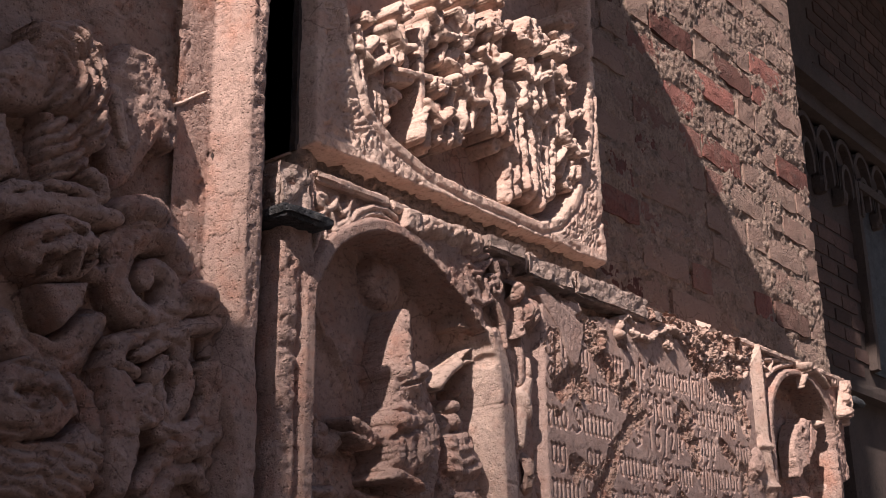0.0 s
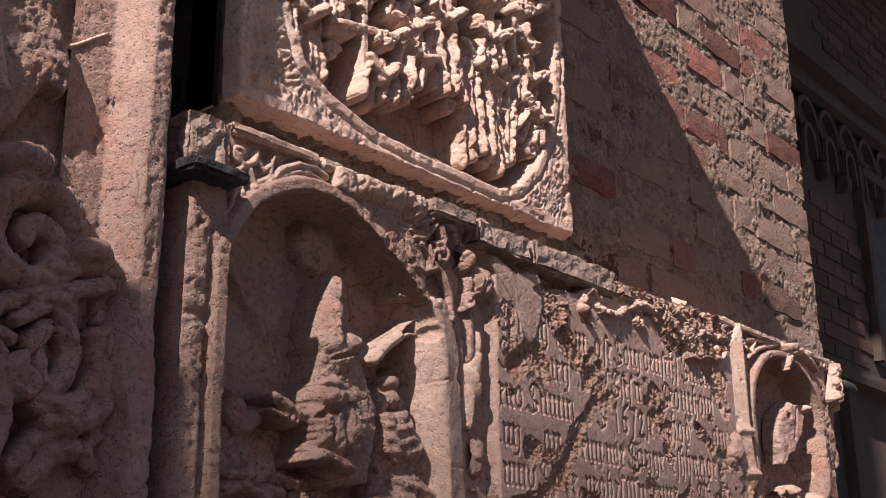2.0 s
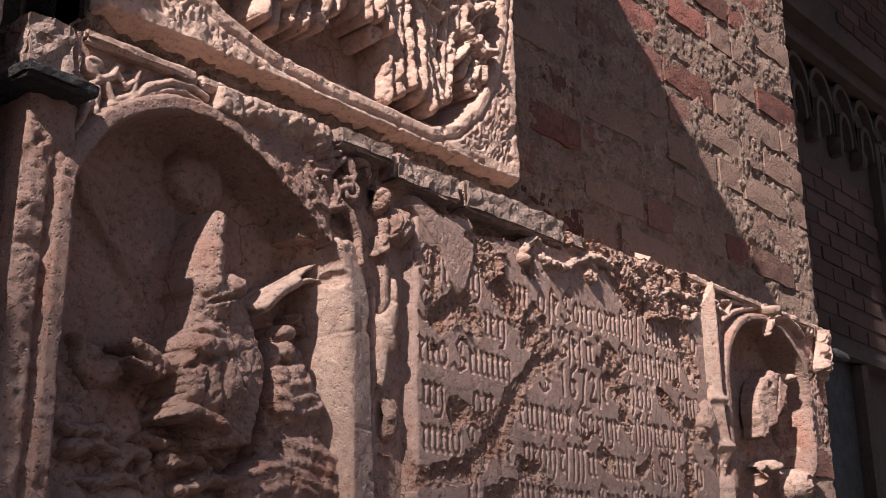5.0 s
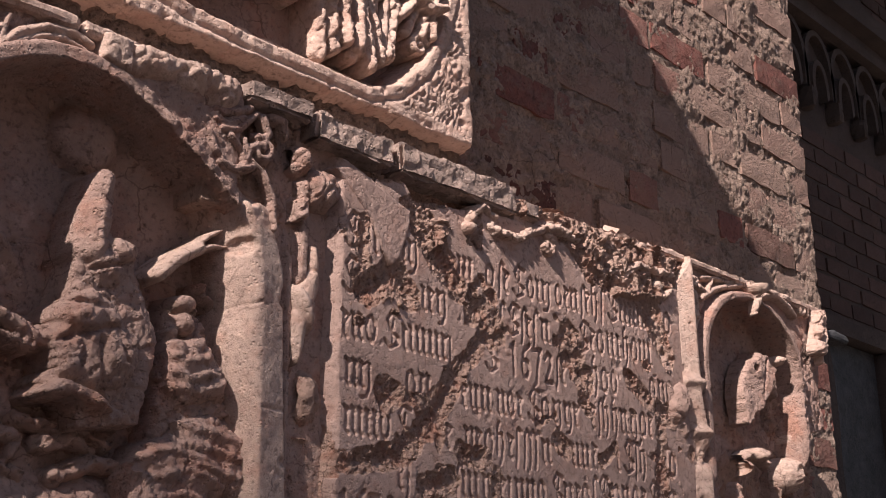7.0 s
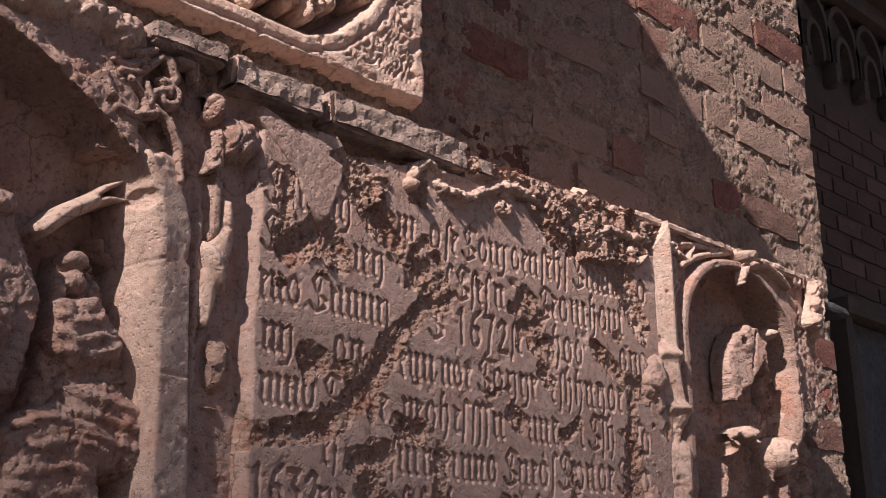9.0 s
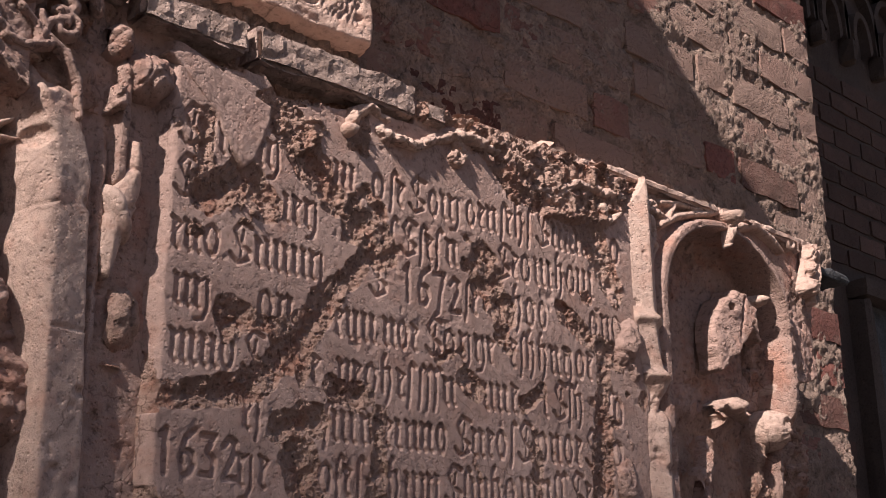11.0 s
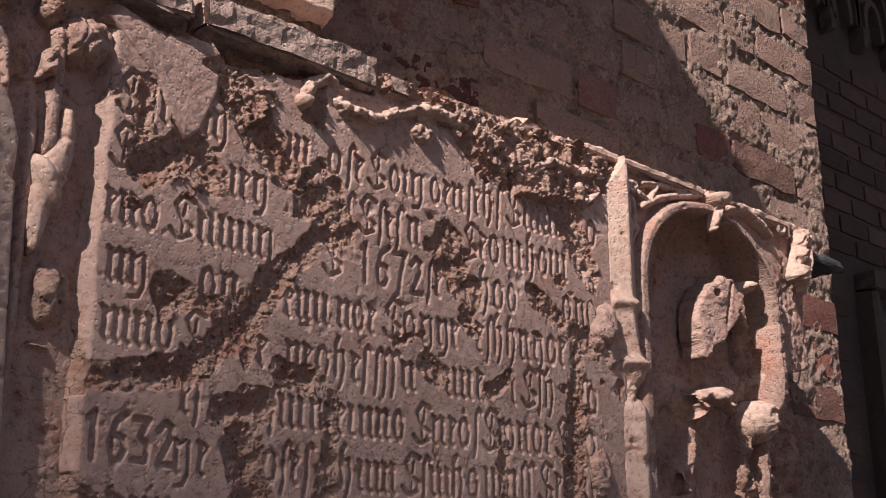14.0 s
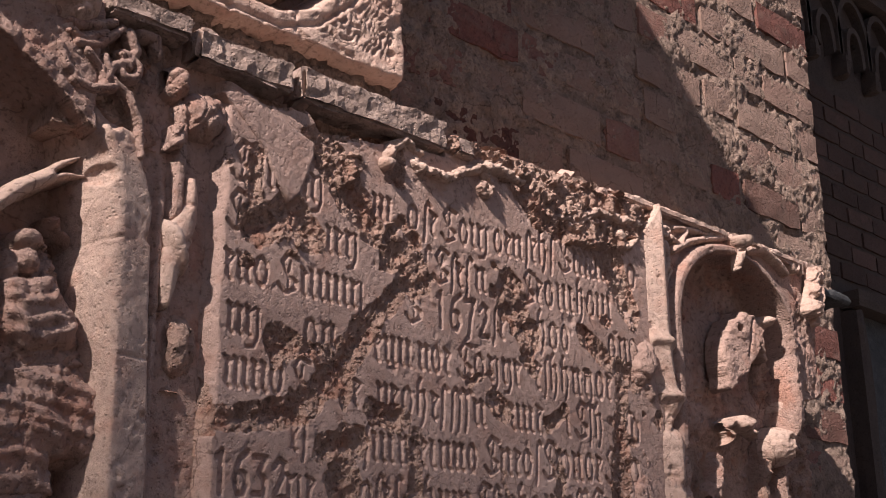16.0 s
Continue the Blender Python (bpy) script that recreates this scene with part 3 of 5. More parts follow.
def tablet_face(x, z):
    d = inside(x, z, BASIN)
    out = np.minimum(np.minimum(x - T_LEFT, T_RIGHT - x), z - T_LOW)
    h = 0.0035 * craggy(x, z, 0.06, 2) + 0.0012 * craggy(x, z, 0.016, 7) + 0.004 * fbm(x, z, 0.08, 3, 5) - 0.006 * np.clip(fbm(x, z, 0.03, 4, 3) - 0.12, 0, 1) * 3
    corner = smooth(-0.030, -0.045, d) * smooth(0.028, 0.04, out)
    h = h - 0.006 * corner + corner * (0.006 * np.abs(np.sin(150 * (x - z) + 22 * fbm(x, z, 0.06, 3, 1))) + 0.004 * craggy(x, z, 0.03, 4))
    h = h - 0.10 * smooth(-0.012, 0.016, d) - 0.02 * np.exp(-((d + 0.034) / 0.004) ** 2) * 0.3
    ragged = out + 0.010 * fbm(x, z, 0.05, 4, 9)
    return h - 0.05 * (1 - smooth(-0.002, 0.012, ragged))


relief("tablet_frame", T_LEFT - 0.004, T_RIGHT + 0.004, T_LOW - 0.004, 3.74, 0.0035, tablet_face, 0.085, SAND_PALE, tablet, "lobed border with leafy corners", back=0.2)


def robed(top, hem, w0, w1, count, high, seed, head=0.0):
    """A robed figure: bundles of folds hanging from the shoulders to a ragged hem, an arm across them and a head with curls."""
    r = random.Random(seed)
    folds = []
    for k in range(count):
        u = (k + 0.5) / count * 2 - 1
        a = (top[0] + u * w0, top[1] - abs(u) * 0.02 + r.uniform(-0.008, 0.008))
        b = (hem[0] + u * w1 + r.uniform(-0.006, 0.006), hem[1] + r.uniform(-0.022, 0.018))
        m = ((a[0] + b[0]) / 2 + r.uniform(-0.012, 0.012), (a[1] + b[1]) / 2)
        folds.append(([a, m, b], r.uniform(0.65, 1.0) * (w0 + 0.2 * w1) / count, r.uniform(0.85, 1.15) * w1 / count, r.uniform(-0.014, 0.008)))
    side = r.choice((-1, 1))
    arm = [(top[0] - side * w0 * 0.9, top[1] - 0.02), (top[0] + side * w0 * 0.1, top[1] - 0.055), (top[0] + side * w0 * 1.1, top[1] - r.uniform(0.015, 0.05))]
    cx, cz = top[0] + r.uniform(-0.008, 0.008), top[1] + head * 0.85
    locks = [spiral(cx + head * 0.7 * math.cos(q), cz + head * 0.8 * math.sin(q), head * 0.42, 1.2, q * 2, r.choice((-1, 1)), 12) for q in (0.3, 1.2, 2.1, 3.0)] if head else []

    def shape(x, z):
        body = inside(x, z, [(top[0] - w0, top[1]), (top[0] + w0, top[1]), (hem[0] + w1 * 0.8, hem[1] + 0.03), (hem[0] - w1 * 0.8, hem[1] + 0.03)])
        h = np.where(body > 0, 0.45 * high, -1.0)
        for line, r0, r1, up in folds:
            t = tube(x, z, line, r0, r1, 1.5)
            h = most(h, np.where(t > 0, t + 0.78 * high + up, t))
        t = tube(x, z, arm, 0.012, 0.008, 1.2)
        h = most(h, np.where(t > 0, t + 0.95 * high, t))
        if head:
            h = most(h, dome(x, z, cx, cz, head * 0.85, head, high * 1.15))
            for c in locks:
                t = tube(x, z, c, head * 0.24, head * 0.14, 1.4)
                h = most(h, np.where(t > 0, t + high * 0.95, t))
            h = np.where((h > 0) & (dome(x, z, cx - head * 0.3, cz, head * 0.2, head * 0.14, 1.0) > 0), h - 0.012, h)
        return h
    return shape


relief("packing", T_LEFT, T_RIGHT - 0.01, 2.34, 2.455, 0.005, lambda x, z: 0.02 * craggy(x, z, 0.05, 3) + 0.015 * fbm(x, z, 0.08, 3, 1), 0.125, MORTAR, tablet, "rough packing under the tablet", back=0.25)


TB = 0.165
for n, (top, hem, w0, w1, count, high, head) in enumerate((
        ((-0.807, 2.712), (-0.795, 2.579), 0.042, 0.048, 5, 0.085, 0.000),
        ((-0.823, 2.742), (-0.830, 2.661), 0.026, 0.022, 3, 0.075, 0.017),
        ((-0.730, 2.787), (-0.737, 2.697), 0.034, 0.037, 4, 0.085, 0.023),
        ((-0.622, 2.659), (-0.633, 2.563), 0.036, 0.054, 4, 0.090, 0.022),
        ((-0.515, 2.743), (-0.526, 2.646), 0.057, 0.053, 6, 0.090, 0.000),
        ((-0.532, 2.800), (-0.538, 2.748), 0.049, 0.042, 4, 0.085, 0.021),
        ((-0.440, 2.853), (-0.415, 2.650), 0.040, 0.052, 5, 0.100, 0.030),
        ((-0.412, 2.948), (-0.435, 2.882), 0.038, 0.042, 3, 0.090, 0.025),
        ((-0.293, 2.869), (-0.284, 2.760), 0.055, 0.069, 5, 0.100, 0.048))):
    carved("figure", (min(top[0], hem[0]) - 0.11, max(top[0], hem[0]) + 0.11, hem[1] - 0.05, top[1] + 0.10), robed(top, hem, w0, w1, count, high, n + 1, head), TB, SAND_PALE, tablet, "robed figure in deep hanging folds", 0.0026, 1.3, 0.7, 0.012)
for n, (top, hem, w0, w1, count, high, head) in enumerate((
        ((-0.325, 2.801), (-0.309, 2.542), 0.053, 0.079, 6, 0.085, 0.000),
        ((-0.238, 2.790), (-0.254, 2.558), 0.046, 0.055, 4, 0.075, 0.000),
        ((-0.185, 2.904), (-0.180, 2.811), 0.048, 0.043, 4, 0.095, 0.031),
        ((-0.151, 2.828), (-0.163, 2.738), 0.053, 0.048, 4, 0.090, 0.029),
        ((-0.139, 2.746), (-0.169, 2.656), 0.043, 0.058, 5, 0.095, 0.000),
        ((-0.142, 3.000), (-0.145, 2.956), 0.050, 0.045, 3, 0.095, 0.028),
        ((-0.609, 2.864), (-0.629, 2.777), 0.040, 0.043, 4, 0.090, 0.024),
        ((-0.514, 2.905), (-0.526, 2.832), 0.040, 0.044, 4, 0.090, 0.026))):
    carved("figure", (min(top[0], hem[0]) - 0.11, max(top[0], hem[0]) + 0.11, hem[1] - 0.05, top[1] + 0.10), robed(top, hem, w0, w1, count, high, n + 40, head), TB, SAND_PALE, tablet, "robed figure in deep hanging folds", 0.0026, 1.3, 0.7, 0.012)
carved("cross", (-0.80, -0.52, 2.50, 2.86), lambda x, z: np.where((h := most(plate(x, z, [(-0.680, 2.548), (-0.654, 2.556), (-0.659, 2.811), (-0.680, 2.802)], 0.08, 0.006), plate(x, z, [(-0.765, 2.684), (-0.757, 2.665), (-0.575, 2.698), (-0.574, 2.722)], 0.085, 0.006), plate(x, z, [(-0.765, 2.641), (-0.685, 2.668), (-0.685, 2.695), (-0.762, 2.673)], 0.075, 0.006))) > 0, h, h), TB, SAND_PALE, tablet, "carved wooden cross being carried", 0.0025, 0.5)
for p, q, r in (((-0.277, 2.847), (-0.280, 2.551), 0.010), ((-0.367, 2.786), (-0.331, 2.669), 0.008), ((-0.332, 2.662), (-0.200, 2.688), 0.007), ((-0.215, 2.785), (-0.229, 2.586), 0.009), ((-0.313, 2.806), (-0.214, 2.792), 0.008), ((-0.390, 2.818), (-0.383, 2.665), 0.007)):
    carved("spear", (min(p[0], q[0]) - 0.02, max(p[0], q[0]) + 0.02, min(p[1], q[1]) - 0.02, max(p[1], q[1]) + 0.02), lambda x, z: np.where((h := tube(x, z, [p, q], r)) > 0, h + 0.065, h), TB, SAND_PALE, tablet, "", 0.0025, 0.4)
for (px, pz), r in (((-0.141, 2.619), 0.022), ((-0.541, 2.600), 0.016), ((-0.413, 2.627), 0.018), ((-0.739, 2.624), 0.018), ((-0.155, 2.820), 0.026), ((-0.142, 2.981), 0.026), ((-0.293, 2.944), 0.03)):
    carved("curl", (px - 0.04, px + 0.04, pz - 0.04, pz + 0.04), lambda x, z: np.where((h := tube(x, z, spiral(px, pz, r, 1.3, 0.5), r * 0.4, r * 0.25, 1.2)) > 0, h + 0.065, h), TB, SAND_PALE, tablet, "", 0.0022, 0.6)
rough_block("base_ledge", -0.60, -0.10, 0.115, 0.18, (-0.391, 2.519)[1] - 0.02, (-0.391, 2.519)[1] + 0.004, SAND_PALE, tablet, "sloping ground under the figures", step=0.015, wear=0.01)

# ---------------------------------------------------------------- epitaph
epitaph = thing("epitaph", "broken sandstone epitaph with two niches and gothic lettering", "epitaph")
rough_block("body", -1.10, 1.12, 0.10, WALL_Y + 0.02, 0.9, 2.335, SAND_ROUGH, epitaph, step=0.06)


def outer_strip(x, z):
    left = -1.108 + 0.012 * fbm(x * 0, z, 0.10, 4, 2)
    h = 0.006 * craggy(x, z, 0.05, 3) + 0.004 * fbm(x, z, 0.02, 3, 6)
    h = h - 0.02 * np.clip(fbm(x, z, 0.07, 4, 1) - 0.08, 0, 1) * 4 * 0.3
    groove = np.exp(-((x + 1.068 - 0.004 * fbm(x * 0, z, 0.1, 3, 4)) / 0.005) ** 2)
    h = h - 0.014 * groove * smooth(2.2, 2.1, z)
    return h - 0.5 * np.clip(left + 0.012 - x, 0, 1) - 20 * np.clip(left - x, 0, 1)


relief("outer_strip", -1.13, -1.045, 1.5, 2.345, 0.003, outer_strip, 0.0, SAND, epitaph, "rough chipped outer border", cut=-0.10)
# side facing the gap, painted near black as shade
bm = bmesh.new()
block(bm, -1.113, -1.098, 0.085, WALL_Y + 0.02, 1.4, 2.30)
part("joint_side", bm, GAP_SHADE, epitaph, "epitaph side darkened for the shade in the gap")

NX, NZ, NR = -0.848, 2.108, 0.192


def arch_distance(x, z, cx, cz, r, rz):
    """Positive inside a round-headed opening."""
    up = np.where(z > cz, (z - cz) * r / rz, 0.0)
    return r - np.hypot(x - cx, up)


def niche_left(x, z):
    wide = NX + np.maximum(x - NX, 0) * (1 - 0.30 * smooth(2.275, 2.13, z)) + np.minimum(x - NX, 0)
    d = arch_distance(wide, z, NX, NZ, NR, 0.180)
    d = d + 0.006 * fbm(x, z, 0.05, 3, 2)
    h = 0.0025 * fbm(x, z, 0.03, 4, 3)
    ring = (d > -0.026) & (d < 0)
    h = np.where(ring, h + 0.008 * smooth(-0.026, -0.020, d), h)
    worn = smooth(-0.80, -0.74, x)
    h = np.where(d < -0.026, h - 0.012 * smooth(-0.026, -0.030, d) * (1 - worn), h)
    h = h + worn * smooth(0.0, -0.008, d) * (0.007 * craggy(x, z, 0.035, 5) - 0.002)
    deep = 0.092 + 0.016 * fbm(x, z, 0.14, 4, 4) + 0.005 * craggy(x, z, 0.05, 6)
    fold = 0.022 * np.exp(-((z - 2.03 + 1.15 * (x + 0.86) + 0.02 * fbm(x, z, 0.1, 2, 1)) / 0.012) ** 2) * smooth(-0.84, -0.90, x)
    boss = 0.034 * np.clip(dome(x, z, -0.79, 2.235, 0.05, 0.05, 1.0), 0, 1)
    low = 0.05 * smooth(1.80, 1.72, z) + smooth(2.02, 1.86, z) * (0.07 * np.clip(fbm(x, z, 0.10, 4, 8), 0, 1) + 0.012 * craggy(x, z, 0.055, 2))
    return h - (deep - fold - boss - low) * smooth(-0.001, 0.004, d)


niche_large = relief("niche", -1.062, -0.60, 1.5, 2.340, 0.003, niche_left, 0.0, SAND, epitaph, "round-headed niche with carved rim", back=0.14)


def vine(name, curves, box, y=-0.004, leaves=(), mat=None, label="curling vine in the spandrel"):
    carved(name, box, scrollwork(4, [(p, a, b, 0.0) for p, a, b in curves], leaves), y, mat or SAND_PALE, epitaph, label, 0.002, 0.3)


Y1 = 0.006
vine("spandrel_vine", [
    ([(-1.032, 2.306), (-1.011, 2.292), (-0.992, 2.304), (-0.986, 2.322)], 0.007, 0.005), ([(-1.034, 2.271), (-1.002, 2.298), (-0.987, 2.308)], 0.006, 0.005),
    ([(-1.001, 2.287), (-0.990, 2.269), (-0.961, 2.287), (-0.953, 2.325)], 0.007, 0.004), ([(-0.994, 2.259), (-0.970, 2.271), (-0.936, 2.308), (-0.905, 2.327), (-0.867, 2.333), (-0.839, 2.326)], 0.008, 0.006),
    ([(-0.940, 2.293), (-0.910, 2.312), (-0.878, 2.321), (-0.847, 2.314)], 0.006, 0.004), ([(-1.015, 2.278), (-1.015, 2.248), (-1.006, 2.225), (-1.024, 2.207)], 0.007, 0.005),
    ([(-1.024, 2.262), (-1.031, 2.230), (-1.039, 2.211)], 0.006, 0.004), (spiral(*(-1.025, 2.304), 0.014, 1.2, 0.5), 0.006, 0.004),
    ([(-0.988, 2.313), (-0.971, 2.296), (-0.959, 2.309)], 0.005, 0.004)], (-1.06, -0.80, 2.16, 2.345), Y1)
carved("spandrel_block", (-0.86, -0.76, 2.27, 2.345), lambda x, z: plate(x, z, [(-0.830, 2.308), (-0.785, 2.301), (-0.785, 2.348), (-0.828, 2.346)], 0.022, 0.006), 0.006, SAND_PALE, epitaph, "", 0.002, 0.5)


def worn_arch(x, z):
    h = tube(x, z, [(-0.786, 2.322), (-0.732, 2.327), (-0.681, 2.318), (-0.649, 2.298), (-0.629, 2.265)], 0.020, 0.012, 0.8)
    h = most(h, dome(x, z, *(-0.682, 2.337), 0.05, 0.03, 0.03), dome(x, z, *(-0.744, 2.332), 0.05, 0.022, 0.028), dome(x, z, *(-0.636, 2.331), 0.03, 0.035, 0.03))
    return np.where(h > 0, h + 0.012 * fbm(x, z, 0.025, 4, 5), h)


carved("broken_arch", (-0.82, -0.60, 2.16, 2.345), worn_arch, 0.006, SAND_PALE, epitaph, "broken lumps over the arch")

# capital, column and mouldings between niche and text
vine("capital", [
    ([(-0.645, 2.284), (-0.624, 2.281), (-0.595, 2.300)], 0.006, 0.005), ([(-0.632, 2.273), (-0.603, 2.280), (-0.572, 2.314)], 0.007, 0.005), ([(-0.619, 2.265), (-0.597, 2.249), (-0.589, 2.227)], 0.007, 0.005),
    (spiral(*(-0.562, 2.260), 0.020, 1.2, 2.0, -1), 0.007, 0.005), ([(-0.563, 2.309), (-0.551, 2.288), (-0.560, 2.269), (-0.581, 2.258), (-0.593, 2.230)], 0.008, 0.006),
    ([(-0.655, 2.261), (-0.645, 2.237), (-0.628, 2.227)], 0.008, 0.006), ([(-0.546, 2.315), (-0.524, 2.316), (-0.518, 2.295)], 0.008, 0.006), ([(-0.592, 2.266), (-0.583, 2.241), (-0.557, 2.225)], 0.006, 0.005),
    ([(-0.642, 2.297), (-0.610, 2.305), (-0.585, 2.318)], 0.008, 0.006), ([(-0.557, 2.225), (-0.539, 2.194), (-0.534, 2.148)], 0.006, 0.005), ([(-0.631, 2.222), (-0.607, 2.218), (-0.578, 2.230)], 0.008, 0.006)], (-0.66, -0.46, 2.08, 2.36), 0.000, (), SAND, "leafy capital with curling stems")
relief("capital_bed", -0.645, -0.475, 2.17, 2.335, 0.003, lambda x, z: 0.010 * craggy(x, z, 0.03, 4) + 0.01 * fbm(x, z, 0.05, 3, 2) - 0.015 * smooth(-0.55, -0.48, x), 0.022, SAND_ROUGH, epitaph, "rough bell of the capital", back=0.12)


def column(x, z):
    left = np.interp(z, [1.50, 1.74, 1.80, 1.87, 1.93, 1.99, 2.03, 2.08, 2.15, 2.22, 2.28], [-0.552, -0.560, -0.559, -0.563, -0.577, -0.587, -0.583, -0.592, -0.611, -0.634, -0.652]) + 0.007 * fbm(x * 0, z, 0.05, 4, 3)
    ridge = np.interp(z, [1.50, 1.76, 2.00, 2.08, 2.14, 2.19], [-0.541, -0.545, -0.549, -0.553, -0.562, -0.589])
    right = np.interp(z, [1.50, 1.77, 1.94, 2.09, 2.15, 2.28], [-0.489, -0.492, -0.502, -0.510, -0.530, -0.560]) + 0.004 * fbm(x * 0, z, 0.2, 3, 2)
    h = np.where(x < ridge, 0.055 * (1 - np.clip((ridge - x) / (ridge - left + 1e-6), 0, 1.5) ** 2.2), 0.055 - 0.24 * (x - ridge))
    h = h - 0.030 * smooth(2.16, 2.225, z + 0.03 * fbm(x, z, 0.04, 3, 6)) + 0.006 * craggy(x, z, 0.03, 3) * smooth(2.14, 2.19, z) + 0.004 * fbm(x, z, 0.035, 4, 5) + 0.003 * craggy(x, z, 0.02, 7) * smooth(ridge, left, x)
    broken = smooth(0.02, 0.10, fbm(x, z, 0.05, 4, 8)) * smooth(2.06, 2.12, z)
    h = h - 0.012 * broken - 0.012 * np.clip(dome(x, z, -0.577, 2.115, 0.014, 0.014, 1.0), 0, 1)
    joint = np.exp(-((z - 1.893 - 0.04 * (x + 0.53)) / 0.0018) ** 2) * (x > ridge) + np.exp(-((z - 2.035 - 0.3 * (x + 0.56)) / 0.0016) ** 2) * (x < ridge)
    h = h - 0.004 * joint
    return h - 3 * np.clip(left - x, 0, 1) - 3 * np.clip(x - right, 0, 1)


relief("column", -0.69, -0.48, 1.5, 2.30, 0.0025, column, 0.05, SAND_PALE, epitaph, "smooth ridged half column flaring into the arch", cut=-0.045)


def reveal(x, z):
    h = 0.004 * fbm(x, z, 0.06, 4, 2) + 0.002 * craggy(x, z, 0.03, 3)
    h = h + 0.012 * smooth(0.008, 0.004, np.abs(x + 0.490)) * smooth(2.16, 2.12, z)
    h = h + 0.02 * smooth(0.010, 0.006, np.abs(x + 0.470)) * smooth(2.05, 2.1, z) * smooth(2.26, 2.22, z)
    return h


relief("reveal", -0.52, -0.385, 1.5, 2.335, 0.003, reveal, 0.026, SAND, epitaph, "recessed moulded strip beside the column", back=0.12)
carved("term_arm", (-0.52, -0.36, 1.90, 2.22), lambda x, z: carve(x, z, most(cutout(x, z, [(-0.459, 2.144), (-0.462, 2.107), (-0.479, 2.071), (-0.489, 2.034), (-0.489, 1.996), (-0.483, 1.968), (-0.475, 1.959), (-0.467, 1.986), (-0.457, 2.025), (-0.444, 2.057), (-0.438, 2.104), (-0.446, 2.145)], 0.030, 0.018), dome(x, z, -0.470, 2.046, 0.016, 0.040, 0.040, 25)), zip([(-0.460, 2.105), (-0.441, 2.068)], [(-0.438, 2.104), (-0.457, 2.052)]), 0.005, 0.003), 0.030, SAND_PALE, epitaph, "pale broken leg of a carved support", 0.0022, 0.5, 0.2)
carved("term_head", (-0.50, -0.30, 2.14, 2.33), lambda x, z: np.where((h := most(dome(x, z, *(-0.484, 2.269), 0.022, 0.026, 0.04), dome(x, z, *(-0.440, 2.236), 0.045, 0.035, 0.042, 20), tube(x, z, [(-0.464, 2.245), (-0.444, 2.218), (-0.415, 2.205)], 0.014, 0.010, 1.4), tube(x, z, [(-0.441, 2.261), (-0.421, 2.237), (-0.405, 2.212)], 0.013, 0.009, 1.5), plate(x, z, [(-0.492, 2.172), (-0.472, 2.177), (-0.474, 2.212), (-0.492, 2.206)], 0.04, 0.006))) > 0, h + 0.010 * fbm(x, z, 0.02, 3, 4), h), 0.03, SAND, epitaph, "weathered scrolled head of a carved support", 0.0022)
carved("bracket_stub", (-0.47, -0.36, 1.86, 2.0), lambda x, z: most(dome(x, z, *(-0.449, 1.920), 0.03, 0.045, 0.03), dome(x, z, *(-0.457, 1.832), 0.03, 0.04, 0.025)), 0.036, SAND_ROUGH, epitaph)

# figures of the large niche
NB = 0.05


def bishop(x, z):
    cap = most(tube(x, z, [(-0.786, 2.160), (-0.797, 2.113), (-0.800, 2.060)], 0.017, 0.029, 1.2), tube(x, z, [(-0.798, 2.061), (-0.781, 2.039)], 0.031, 0.034, 1.0), dome(x, z, *(-0.762, 2.066), 0.024, 0.020, 0.036))
    cap = np.where(cap > 0, cap - 0.010 * (tube(x, z, [(-0.810, 2.032), (-0.747, 2.053)], 0.003) > 0), cap)
    robe = most(cutout(x, z, [(-0.834, 1.992), (-0.803, 2.008), (-0.772, 1.997), (-0.753, 1.968), (-0.731, 1.953), (-0.728, 1.923), (-0.749, 1.891), (-0.791, 1.880), (-0.839, 1.895), (-0.847, 1.936)], 0.036, 0.030), dome(x, z, -0.765, 1.925, 0.036, 0.040, 0.046), dome(x, z, -0.816, 1.969, 0.030, 0.026, 0.044))
    robe = carve(x, z, robe, zip([(-0.841, 1.937), (-0.810, 1.950), (-0.790, 1.946), (-0.837, 1.986), (-0.769, 1.965)], [(-0.775, 1.964), (-0.813, 1.883), (-0.781, 1.887), (-0.777, 1.987), (-0.741, 1.897)]), 0.007, 0.004)
    sleeve = most(tube(x, z, [(-0.829, 1.943), (-0.863, 1.942), (-0.893, 1.954), (-0.911, 1.963)], 0.017, 0.008, 1.1), tube(x, z, [(-0.866, 1.927), (-0.890, 1.933), (-0.909, 1.942)], 0.008, 0.005, 1.1), tube(x, z, [(-0.732, 1.937), (-0.714, 1.949)], 0.014, 0.006, 1.0))
    hem = most(cutout(x, z, [(-0.863, 1.871), (-0.838, 1.890), (-0.791, 1.880), (-0.764, 1.856), (-0.790, 1.857), (-0.825, 1.868), (-0.856, 1.865)], 0.046, 0.010), tube(x, z, [(-0.838, 1.890), (-0.786, 1.879), (-0.757, 1.851)], 0.012, 0.010, 1.8))
    under = cutout(x, z, [(-0.822, 2.060), (-0.740, 2.060), (-0.695, 1.960), (-0.715, 1.850), (-0.800, 1.835), (-0.830, 1.930)], 0.016, 0.015)
    h = most(cap, robe, sleeve, hem, under)
    return np.where(h > 0, h + 0.013 + 0.003 * fbm(x, z, 0.02, 3, 2), h)


